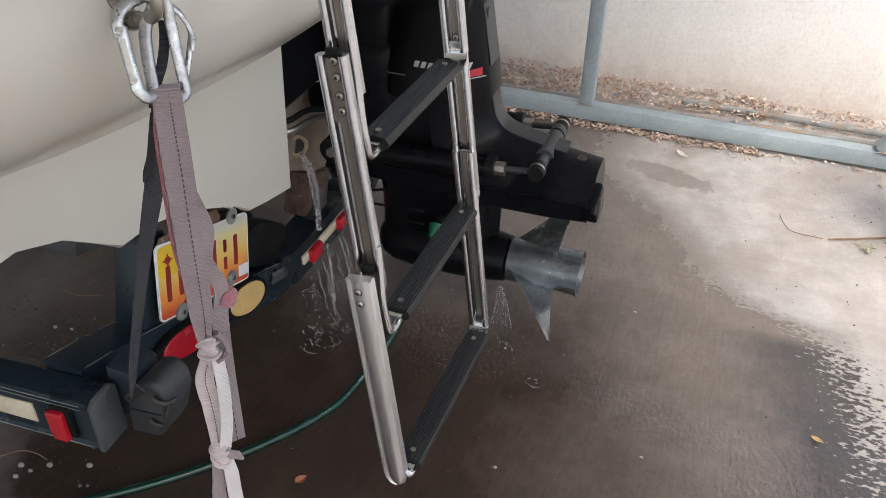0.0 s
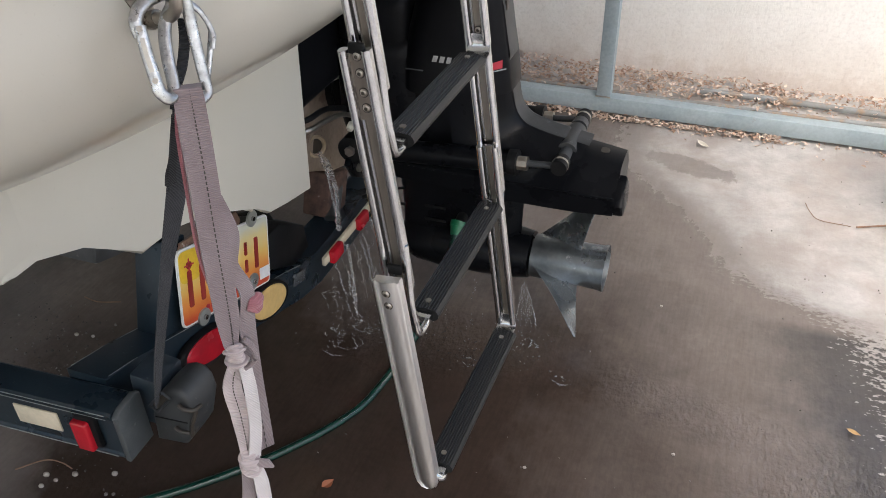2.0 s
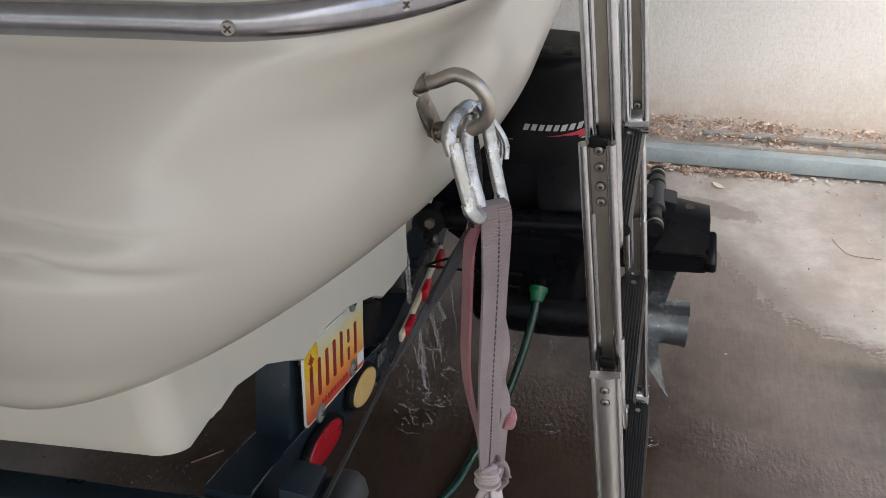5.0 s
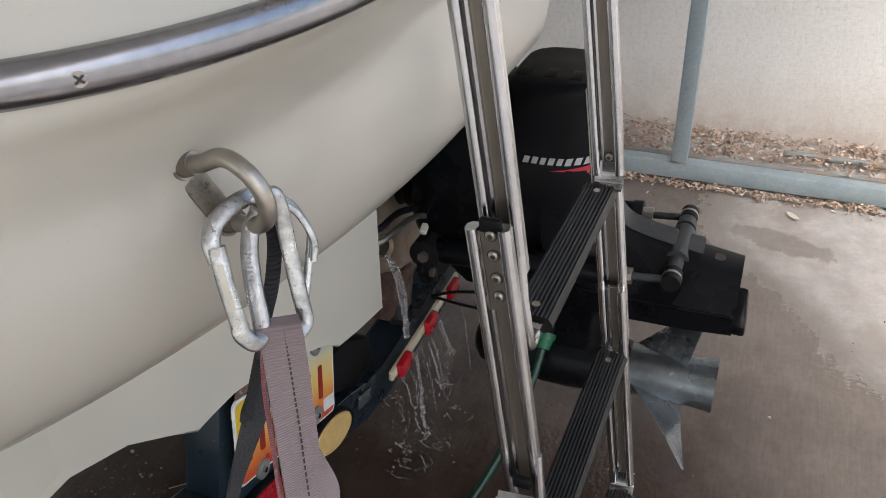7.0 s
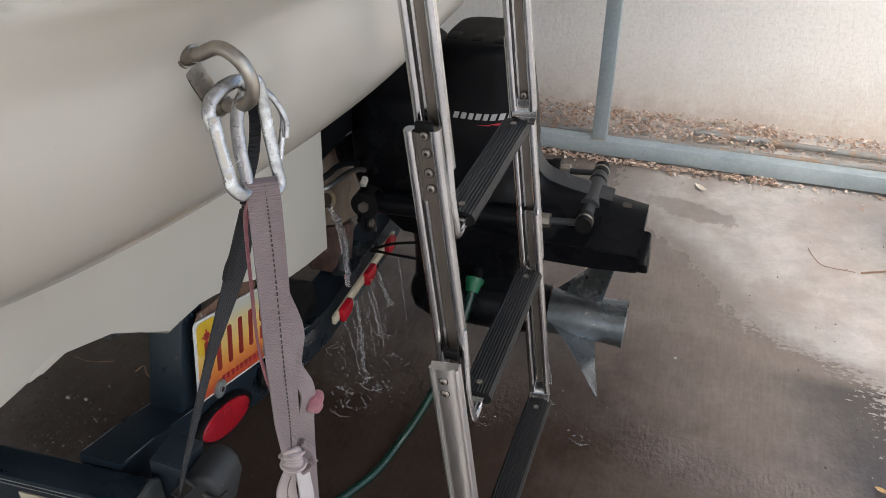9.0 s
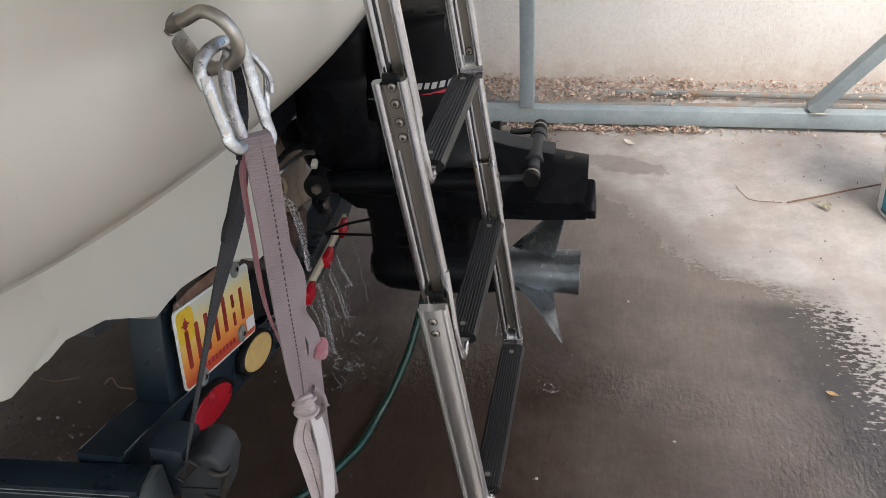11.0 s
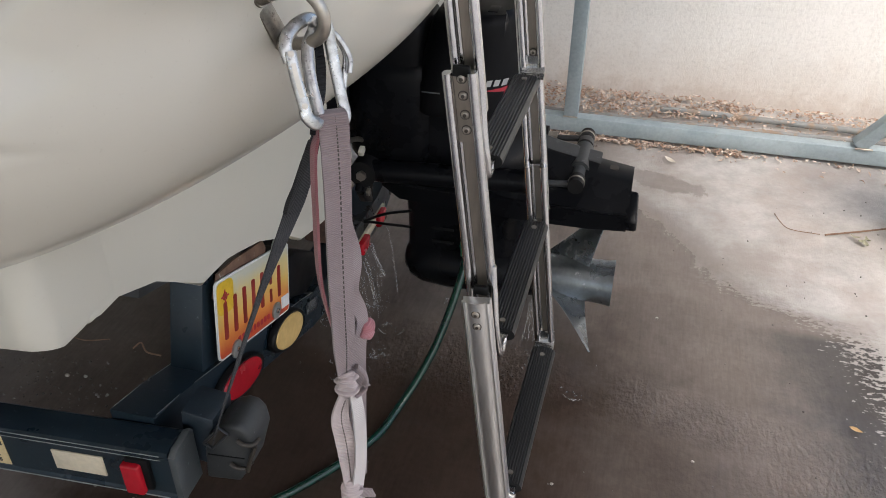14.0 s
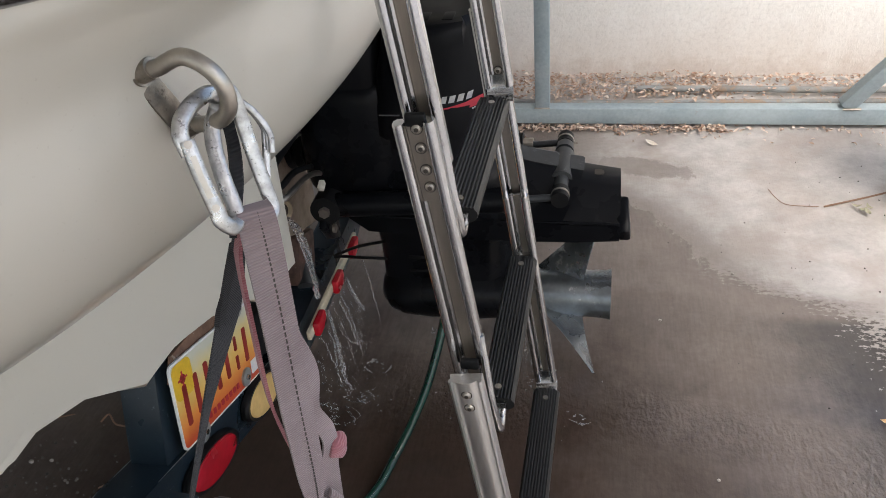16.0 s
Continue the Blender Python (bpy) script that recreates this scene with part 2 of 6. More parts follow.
ivory = surface("ivory_reflector", (0.62, 0.55, 0.42), (0.50, 0.43, 0.31), 14, 120, (0.4, 0.6), 0.0, 0.08, 160)
hose_green = surface("green_hose", (0.003, 0.022, 0.015), (0.005, 0.034, 0.024), 10, 120, (0.12, 0.2), 0.0, 0.08, 240)
cup_green = surface("green_coupling", (0.002, 0.11, 0.045), (0.002, 0.075, 0.03), 12, 90, (0.4, 0.5), 0.0, 0.05, 200)
stripe_green = surface("pale_hose_stripe", (0.45, 0.52, 0.42), (0.35, 0.42, 0.33), 20, 120, (0.4, 0.5), 0.0, 0.05, 200)
white_paint = surface("white_paint", (0.75, 0.75, 0.74), (0.66, 0.66, 0.65), 10, 90, (0.4, 0.5), 0.0, 0.05, 200)
red_paint = surface("red_paint", (0.42, 0.02, 0.04), (0.34, 0.015, 0.03), 10, 90, (0.35, 0.5), 0.0, 0.05, 200)
bucket_white = surface("white_bucket_plastic", (0.82, 0.81, 0.785), (0.72, 0.70, 0.66), 5, 80, (0.4, 0.55), 0.0, 0.04, 140, wear=((0.45, 0.42, 0.36), 9, 0.70))
label_dark = surface("label_ink", (0.020, 0.045, 0.055), (0.05, 0.08, 0.09), 30, 120, (0.4, 0.55), 0.0, 0.02, 140)
label_pale = surface("label_wash", (0.16, 0.40, 0.50), (0.05, 0.27, 0.40), 24, 60, (0.4, 0.55), 0.0, 0.02, 140)
label_blue = surface("blue_label", (0.005, 0.15, 0.25), (0.02, 0.30, 0.42), 16, 60, (0.35, 0.5), 0.0, 0.02, 140)
wood_twig = surface("dry_twig", (0.27, 0.16, 0.10), (0.17, 0.10, 0.065), 30, 200, (0.7, 0.9), 0.0, 0.3, 300)
pebble_mat = surface("pebble", (0.42, 0.39, 0.34), (0.22, 0.19, 0.16), 40, 220, (0.6, 0.85), 0.0, 0.3, 260)
beige_pvc = surface("beige_bracket", (0.42, 0.34, 0.24), (0.30, 0.24, 0.16), 9, 90, (0.5, 0.7), 0.0, 0.1, 150)
grey_pipe = surface("grey_pipe", (0.27, 0.285, 0.285), (0.20, 0.185, 0.165), 9, 90, (0.6, 0.8), 0.0, 0.1, 150, wear=((0.30, 0.22, 0.16), 14, 0.52))
decal_tan = surface("decal_tan", (0.66, 0.53, 0.30), (0.58, 0.46, 0.25), 16, 120, (0.4, 0.6), 0.0, 0.03, 150)
ink = surface("dark_ink", (0.03, 0.025, 0.02), (0.05, 0.04, 0.03), 30, 120, (0.4, 0.6), 0.0, 0.0)
edge_worn = surface("paint_worn_grey", (0.020, 0.022, 0.024), (0.048, 0.051, 0.054), 20, 150, (0.34, 0.5), 0.0, 0.12, 200, wear=((0.12, 0.127, 0.13), 45, 0.63), spec=0.3)
keel_beige = surface("stained_keel", (0.27, 0.22, 0.17), (0.16, 0.12, 0.09), 14, 110, (0.5, 0.7), 0.0, 0.1, 150, wear=((0.15, 0.10, 0.075), 22, 0.56))
eye_plate = surface("tarnished_steel", (0.34, 0.31, 0.27), (0.17, 0.15, 0.125), 60, 200, (0.3, 0.5), 1.0, 0.3, 260, wear=((0.07, 0.055, 0.045), 90, 0.60))
rust = surface("rusty_plate", (0.095, 0.050, 0.036), (0.045, 0.028, 0.023), 40, 220, (0.7, 0.9), 0.0, 0.3, 300, wear=((0.30, 0.27, 0.24), 60, 0.66))
maroon = surface("maroon_ink", (0.22, 0.012, 0.01), (0.30, 0.03, 0.02), 30, 120, (0.4, 0.6), 0.0, 0.0)
washer = surface("dull_washer", (0.42, 0.44, 0.42), (0.32, 0.34, 0.32), 30, 120, (0.4, 0.6), 0.8, 0.1)


def webbing(name, base, dark, rib=900.0, sheen=0.2):
    """Woven strap: fine cross ribs, faded patches."""
    mat, n, l, bsdf = nodes_of(name)
    big = noise_tex(n, l, 14.0)
    col = mixed(n, l, ramp(n, l, big.outputs[0], [(0.35, 0.0), (0.7, 1.0)]).outputs[0], base, dark)
    tc, wv = n.new("ShaderNodeTexCoord"), n.new("ShaderNodeTexWave")
    wv.wave_type, wv.bands_direction = "BANDS", "Z"
    wv.inputs["Scale"].default_value, wv.inputs["Distortion"].default_value = rib / 6.283, 0.6
    l.new(tc.outputs["Object"], wv.inputs["Vector"])
    col = mixed(n, l, 0.32, col, ramp(n, l, wv.outputs["Fac"], [(0.0, 0.70), (0.6, 1.05)]).outputs[0], "MULTIPLY")
    l.new(col, bsdf.inputs["Base Color"])
    bsdf.inputs["Roughness"].default_value = 0.85
    bsdf.inputs["Sheen Weight"].default_value = sheen
    bn = n.new("ShaderNodeBump")
    bn.inputs["Strength"].default_value, bn.inputs["Distance"].default_value = 0.6, 0.001
    l.new(wv.outputs["Fac"], bn.inputs["Height"])
    l.new(bn.outputs[0], bsdf.inputs["Normal"])
    return mat


crease_shade_dirt = surface("shade_and_dirt_in_crease", (0.16, 0.135, 0.11), (0.26, 0.23, 0.20), 30, 160, (0.7, 0.9), 0.0, 0.1)
web_mauve = webbing("mauve_webbing", (0.245, 0.196, 0.197), (0.205, 0.156, 0.158))
web_pale = webbing("pale_webbing", (0.52, 0.45, 0.44), (0.38, 0.31, 0.305))
web_white = webbing("white_webbing", (0.62, 0.58, 0.57), (0.48, 0.44, 0.43))
web_red = webbing("rose_webbing", (0.30, 0.10, 0.12), (0.36, 0.16, 0.17))
web_black = webbing("faded_black_webbing", (0.016, 0.017, 0.021), (0.034, 0.035, 0.041), sheen=0.06)


web_dark = webbing("black_webbing", (0.008, 0.0085, 0.010), (0.018, 0.019, 0.022), sheen=0.03)


def stucco_material():
    mat, n, l, bsdf = nodes_of("rough_stucco")
    big, mid, fine = noise_tex(n, l, 1.3), noise_tex(n, l, 14.0, 6.0, 0.7), noise_tex(n, l, 70.0, 5.0, 0.75)
    col = mixed(n, l, ramp(n, l, big.outputs[0], [(0.35, 0.0), (0.7, 1.0)]).outputs[0], (0.84, 0.825, 0.80), (0.76, 0.74, 0.705))
    col = mixed(n, l, 0.7, col, ramp(n, l, fine.outputs[0], [(0.30, 0.78), (0.50, 1.0), (0.7, 1.06)]).outputs[0], "MULTIPLY")
    # splashed soil along the foot of the wall
    tc, sp = n.new("ShaderNodeTexCoord"), n.new("ShaderNodeSeparateXYZ")
    l.new(tc.outputs["Object"], sp.inputs[0])
    h = calc(n, l, "ADD", sp.outputs["Z"], calc(n, l, "MULTIPLY", calc(n, l, "SUBTRACT", mid.outputs[0], 0.5), 0.25))
    soil = ramp(n, l, h, [(0.02, 0.42), (0.09, 0.22), (0.26, 0.0)]).outputs[0]
    col = mixed(n, l, soil, col, (0.34, 0.22, 0.14))
    l.new(col, bsdf.inputs["Base Color"])
    bsdf.inputs["Roughness"].default_value = 0.92
    bn = n.new("ShaderNodeBump")
    bn.inputs["Strength"].default_value, bn.inputs["Distance"].default_value = 0.5, 0.005
    l.new(calc(n, l, "ADD", fine.outputs[0], mid.outputs[0]), bn.inputs["Height"])
    l.new(bn.outputs[0], bsdf.inputs["Normal"])
    return mat


def concrete_material():
    """Dry broom-finished concrete with a run of water standing on it: its outline, ragged edge, splashes and ripples."""
    mat, n, l, bsdf = nodes_of("wet_concrete")
    tc, sp = n.new("ShaderNodeTexCoord"), n.new("ShaderNodeSeparateXYZ")
    l.new(tc.outputs["Object"], sp.inputs[0])
    x, y = sp.outputs["X"], sp.outputs["Y"]
    big, mid, fine = noise_tex(n, l, 1.6, 5.0), noise_tex(n, l, 9.0, 6.0, 0.7), noise_tex(n, l, 60.0, 4.0, 0.7)
    edge = noise_tex(n, l, 22.0, 6.0, 0.75, stretch=(1, 0.6, 1))
    # the shore of the wet area as x against y, over y from -3 to 0
    yy = calc(n, l, "DIVIDE", calc(n, l, "ADD", y, 3.0), 3.0, True)
    shore = ramp(n, l, yy, [(0.0000, 0.6926), (0.4820, 0.6562), (0.5300, 0.6462), (0.5833, 0.6390), (0.6133, 0.6360), (0.6567, 0.6260), (0.6833, 0.6105), (0.6933, 0.5831), (0.7133, 0.5569), (0.7600, 0.5379), (0.8067, 0.5164), (0.8467, 0.4902), (0.9000, 0.4545)])
    sx = calc(n, l, "MULTIPLY", calc(n, l, "SUBTRACT", shore.outputs[0], 0.42), 4.2)
    inside = calc(n, l, "SUBTRACT", sx, x)
    rag = calc(n, l, "MULTIPLY", calc(n, l, "SUBTRACT", edge.outputs[0], 0.5), 0.19)
    bulge = calc(n, l, "MULTIPLY", calc(n, l, "SUBTRACT", mid.outputs[0], 0.5), 0.12)
    s = calc(n, l, "ADD", inside, calc(n, l, "ADD", rag, bulge))
    # dry ground under the boat, to the far side of the trailer
    left = calc(n, l, "ADD", calc(n, l, "ADD", x, 1.45), calc(n, l, "ADD", rag, bulge))
    s = calc(n, l, "MINIMUM", s, left)
    s = calc(n, l, "MINIMUM", s, calc(n, l, "ADD", calc(n, l, "ADD", y, 4.2), calc(n, l, "MULTIPLY", calc(n, l, "SUBTRACT", big.outputs[0], 0.5), 2.5)))
    s = calc(n, l, "MINIMUM", s, calc(n, l, "ADD", calc(n, l, "SUBTRACT", 0.05, y), rag))
    # dry again on the far side of the keel
    s = calc(n, l, "MINIMUM", s, calc(n, l, "ADD", calc(n, l, "MAXIMUM", calc(n, l, "ADD", x, 0.42), calc(n, l, "SUBTRACT", -0.52, y)), rag))
    drops = noise_tex(n, l, 85.0, 3.0, 0.6, stretch=(0.6, 1.1, 1))
    near = ramp(n, l, calc(n, l, "ADD", s, 0.5), [(0.30, 0.0), (0.48, 1.0), (0.62, 1.0), (0.75, 0.0)]).outputs[0]
    spots = calc(n, l, "MULTIPLY", calc(n, l, "SUBTRACT", drops.outputs[0], 0.52), calc(n, l, "MULTIPLY", calc(n, l, "MULTIPLY", near, calc(n, l, "MULTIPLY", calc(n, l, "SUBTRACT", -0.75, y), 3.0, True)), 0.6))
    blur = ramp(n, l, calc(n, l, "ADD", y, 2.0), [(0.98, 4.0), (1.10, 2.2), (1.30, 1.1)]).outputs[0]
    wet = ramp(n, l, calc(n, l, "ADD", calc(n, l, "MULTIPLY", calc(n, l, "ADD", s, spots), blur), 0.5), [(0.40, 0.0), (0.49, 0.5), (0.60, 1.0)]).outputs[0]
    deep = ramp(n, l, calc(n, l, "ADD", s, calc(n, l, "MULTIPLY", calc(n, l, "SUBTRACT", big.outputs[0], 0.5), 0.9)), [(0.22, 0.0), (0.82, 1.0)]).outputs[0]
    q = calc(n, l, "ADD", calc(n, l, "ADD", x, calc(n, l, "MULTIPLY", calc(n, l, "ADD", y, 1.65), 0.9)), calc(n, l, "MULTIPLY", calc(n, l, "SUBTRACT", mid.outputs[0], 0.5), 0.35))
    q = calc(n, l, "ADD", calc(n, l, "ADD", q, 2.0), calc(n, l, "MULTIPLY", calc(n, l, "SUBTRACT", big.outputs[0], 0.5), 0.5))
    under = ramp(n, l, q, [(0.80, 0.42), (1.30, 1.0)]).outputs[0]
    drained = ramp(n, l, q, [(0.62, 0.40), (0.90, 0.12), (1.10, 0.0)]).outputs[0]
    deep = calc(n, l, "MULTIPLY", deep, under)
    # isolated puddle by the fence
    dx, dy = calc(n, l, "SUBTRACT", x, 0.345), calc(n, l, "MULTIPLY", calc(n, l, "ADD", calc(n, l, "ADD", y, 0.30), calc(n, l, "MULTIPLY", calc(n, l, "SUBTRACT", x, 0.345), 0.25)), 2.6)
    d = calc(n, l, "SQRT", calc(n, l, "ADD", calc(n, l, "MULTIPLY", dx, dx), calc(n, l, "MULTIPLY", dy, dy)))
    pud = ramp(n, l, calc(n, l, "ADD", d, calc(n, l, "MULTIPLY", rag, 1.3)), [(0.135, 0.62), (0.155, 0.0)]).outputs[0]
    wet = calc(n, l, "MAXIMUM", wet, pud)
    dry = mixed(n, l, ramp(n, l, big.outputs[0], [(0.35, 0.0), (0.68, 1.0)]).outputs[0], (0.535, 0.520, 0.500), (0.450, 0.426, 0.402))
    dry = mixed(n, l, 0.65, dry, ramp(n, l, mid.outputs[0], [(0.30, 0.62), (0.62, 1.08)]).outputs[0], "MULTIPLY")
    dry = mixed(n, l, 0.35, dry, ramp(n, l, fine.outputs[0], [(0.30, 0.75), (0.65, 1.05)]).outputs[0], "MULTIPLY")
    blotch, grit = noise_tex(n, l, 3.6, 5.0, 0.65), noise_tex(n, l, 150.0, 3.0, 0.7)
    dry = mixed(n, l, ramp(n, l, blotch.outputs[0], [(0.48, 0.0), (0.64, 0.55)]).outputs[0], dry, (0.375, 0.318, 0.282))
    dry = mixed(n, l, ramp(n, l, grit.outputs[0], [(0.66, 0.0), (0.74, 0.55)]).outputs[0], dry, (0.16, 0.13, 0.11))
    halo = calc(n, l, "ADD", s, calc(n, l, "MULTIPLY", calc(n, l, "SUBTRACT", blotch.outputs[0], 0.5), 0.9))
    dry = mixed(n, l, ramp(n, l, calc(n, l, "ADD", halo, 1.0), [(0.72, 0.0), (0.99, 0.60)]).outputs[0], dry, (0.275, 0.246, 0.224))
    # shallow tone is paler, with some of the wall's reflection put into it
    damp = mixed(n, l, deep, (0.182, 0.152, 0.133), (0.044, 0.0305, 0.0240))
    # the freshly wetted strip along the shore is darker and cooler
    strip = calc(n, l, "MULTIPLY", ramp(n, l, calc(n, l, "ADD", s, 0.1), [(0.05, 1.0), (0.24, 1.0), (0.44, 0.0)]).outputs[0], ramp(n, l, calc(n, l, "ADD", y, 2.0), [(0.96, 1.0), (1.16, 0.0)]).outputs[0])
    damp = mixed(n, l, strip, damp, (0.066, 0.060, 0.057))
    streak = noise_tex(n, l, 26.0, 3.0, 0.6, stretch=(5, 0.55, 1))
    damp = mixed(n, l, 0.30, damp, ramp(n, l, streak.outputs[0], [(0.34, 0.72), (0.62, 1.12)]).outputs[0], "MULTIPLY")
    damp = mixed(n, l, 0.5, damp, ramp(n, l, mid.outputs[0], [(0.30, 0.70), (0.62, 1.1)]).outputs[0], "MULTIPLY")
    damp = mixed(n, l, 0.25, damp, ramp(n, l, fine.outputs[0], [(0.30, 0.62), (0.66, 1.15)]).outputs[0], "MULTIPLY")
    damp = mixed(n, l, drained, damp, dry)
    l.new(mixed(n, l, wet, dry, damp), bsdf.inputs["Base Color"])
    gloss = ramp(n, l, deep, [(0.0, 0.11), (0.30, 0.025)]).outputs[0]
    l.new(mixed(n, l, wet, (0.9, 0.9, 0.9), gloss), bsdf.inputs["Roughness"])
    bsdf.inputs["Specular IOR Level"].default_value = 0.50
    broom = noise_tex(n, l, 30.0, 3.0, 0.6, stretch=(9, 0.7, 1))
    ripple = noise_tex(n, l, 11.0, 2.0, 0.5, stretch=(1, 1.8, 1))
    dryh = calc(n, l, "ADD", calc(n, l, "MULTIPLY", fine.outputs[0], 0.6), calc(n, l, "MULTIPLY", broom.outputs[0], 0.4))
    wavelet = noise_tex(n, l, 62.0, 2.0, 0.5, stretch=(1.6, 1.0, 1))
    # ripples run in a band across the water and widen where it spreads
    off = calc(n, l, "ABSOLUTE", calc(n, l, "ADD", calc(n, l, "ADD", y, 1.36), calc(n, l, "MULTIPLY", calc(n, l, "SUBTRACT", x, 0.30), 0.20)))
    band = calc(n, l, "MULTIPLY", ramp(n, l, off, [(0.03, 1.0), (0.09, 0.0)]).outputs[0], ramp(n, l, x, [(0.24, 0.0), (0.32, 1.0), (0.80, 1.0), (0.95, 0.0)]).outputs[0])
    ex, ey = calc(n, l, "SUBTRACT", x, 0.76), calc(n, l, "ADD", y, 1.58)
    fan = ramp(n, l, calc(n, l, "SQRT", calc(n, l, "ADD", calc(n, l, "MULTIPLY", ex, ex), calc(n, l, "MULTIPLY", ey, ey))), [(0.05, 1.5), (0.24, 0.0)]).outputs[0]
    sx2, sy2 = calc(n, l, "ADD", x, 0.12), calc(n, l, "ADD", y, 1.36)
    fall = ramp(n, l, calc(n, l, "SQRT", calc(n, l, "ADD", calc(n, l, "MULTIPLY", calc(n, l, "MULTIPLY", sx2, sx2), 0.3), calc(n, l, "MULTIPLY", sy2, sy2))), [(0.05, 0.8), (0.18, 0.0)]).outputs[0]
    lively = calc(n, l, "ADD", calc(n, l, "MAXIMUM", calc(n, l, "MAXIMUM", band, fan), fall), ramp(n, l, big.outputs[0], [(0.42, 0.03), (0.60, 0.25)]).outputs[0])
    weth = calc(n, l, "ADD", calc(n, l, "MULTIPLY", ripple.outputs[0], 0.40), calc(n, l, "MULTIPLY", broom.outputs[0], 0.06))
    weth = calc(n, l, "ADD", weth, calc(n, l, "MULTIPLY", wavelet.outputs[0], calc(n, l, "MULTIPLY", lively, 1.5)))
    hm = n.new("ShaderNodeMix")
    l.new(wet, hm.inputs[0])
    l.new(dryh, hm.inputs[2])
    l.new(weth, hm.inputs[3])
    bn = n.new("ShaderNodeBump")
    bn.inputs["Strength"].default_value, bn.inputs["Distance"].default_value = 0.6, 0.006
    l.new(hm.outputs[0], bn.inputs["Height"])
    l.new(bn.outputs[0], bsdf.inputs["Normal"])
    return mat


def plate_material():
    """Faded enamel: yellow above, orange to red below."""
    mat, n, l, bsdf = nodes_of("number_plate_enamel")
    tc, sp = n.new("ShaderNodeTexCoord"), n.new("ShaderNodeSeparateXYZ")
    l.new(tc.outputs["Generated"], sp.inputs[0])
    v = noise_tex(n, l, 30.0, 4.0)
    f = calc(n, l, "ADD", sp.outputs["Z"], calc(n, l, "MULTIPLY", sp.outputs["Y"], 0.42))
    f = calc(n, l, "ADD", f, calc(n, l, "MULTIPLY", calc(n, l, "SUBTRACT", v.outputs[0], 0.5), 0.12))
    c = ramp(n, l, f, [(0.42, (0.52, 0.07, 0.02)), (0.56, (0.70, 0.25, 0.05)), (0.72, (0.72, 0.47, 0.12)), (0.90, (0.66, 0.56, 0.27)), (1.10, (0.56, 0.57, 0.48))]).outputs[0]
    l.new(c, bsdf.inputs["Base Color"])
    bsdf.inputs["Roughness"].default_value = 0.4
    return mat


def leaf_material(name, a, b, c):
    mat, n, l, bsdf = nodes_of(name)
    geo = n.new("ShaderNodeNewGeometry")
    l.new(ramp(n, l, geo.outputs["Random Per Island"], [(0.0, a), (0.5, b), (1.0, c)]).outputs[0], bsdf.inputs["Base Color"])
    bsdf.inputs["Roughness"].default_value = 0.8
    return mat


stucco, concrete, enamel = stucco_material(), concrete_material(), plate_material()
litter = leaf_material("dry_leaves", (0.32, 0.20, 0.14), (0.50, 0.38, 0.30), (0.68, 0.58, 0.50))
gravel_mat = leaf_material("gravel", (0.04, 0.034, 0.029), (0.07, 0.058, 0.050), (0.17, 0.155, 0.14))
plate_yellow = surface("plate_yellow", (0.72, 0.48, 0.03), (0.66, 0.42, 0.03), 20, 120, (0.35, 0.5), 0.0, 0.02)

# ---- setting ----
def flat_slab(name, x0, x1, y0, y1, z0, z1, material, label):
    return tagged(link_bm(name, box((x1 - x0, y1 - y0, z1 - z0), ((x0 + x1) / 2, (y0 + y1) / 2, (z0 + z1) / 2)), material, 0), label, kind="structure")


gbm, _ = grid_surface([[(x, y, 0.0) for x in (-60, -8, -3, 0, 3, 8, 60)] for y in (-60, -8, -4, -2, 0, 0.4, 60)])
tagged(link_bm("ground", gbm, concrete, 0), "stained concrete floor, half of it wet and shining", kind="structure")
flat_slab("wall_north", 1.05, 9.0, 0.40, 0.60, 0.0, 1.62, stucco, "rough stucco garden wall stained with soil along its foot")
# upper part is unseen, raised to keep sky light off the left side
flat_slab("wall_north", -8.0, 1.05, 0.40, 0.60, 0.0, 2.75, stucco, "rough stucco wall stained with soil along its foot, raised out of view to block sky light")
# assumed roof out of view, sized to shade the boat and floor
flat_slab("shading_roof", -8.0, 1.38, -7.5, 0.38, 2.75, 2.85, white_paint, "plain white roof, unseen and assumed, placed to shade the boat")
# added end wall out of view, closes off light from the left
flat_slab("unseen_wall_west", -8.2, -8.0, -7.5, 0.60, 0.0, 2.75, stucco, "rough stucco end wall, unseen, added to close off light")


# ---- gate on the fence line ----
def gate():
    g = thing("metal_gate", "grey-blue galvanized square-tube gate frame standing before the wall", "gate", at=(0, 0, 0))
    part("bottom_rail", box((6.4, 0.05, 0.058), (0.6, 0.0, 0.042), 0.004), galvanized, g)
    part("post", box((0.05, 0.05, 1.75), (0.002, 0.0, 0.946), 0.004), galvanized, g)
    part("post", box((0.05, 0.05, 1.75), (-2.4, 0.0, 0.946), 0.004), galvanized, g)
    a, b = Vector((0.985, 0, 0.071)), Vector((2.36, 0, 1.80))
    d = (b - a).normalized()
    m = Matrix.Translation((a + b) / 2) @ d.to_track_quat("Z", "Y").to_matrix().to_4x4()
    part("brace", box((0.05, 0.046, (b - a).length), m, 0.004), galvanized, g)
    part("top_rail", box((6.4, 0.05, 0.05), (0.6, 0.0, 1.847), 0.004), galvanized, g)
    part("weld", tube([(0.975, -0.027, 0.071), (1.0, -0.029, 0.073), (1.03, -0.027, 0.072)], 0.004, steps=4, seg=8), steel_dull, g)
    part("weld", tube([(-0.024, -0.026, 0.072), (0.002, -0.028, 0.073), (0.028, -0.026, 0.072)], 0.003, steps=4, seg=8), steel_dull, g)
    return g


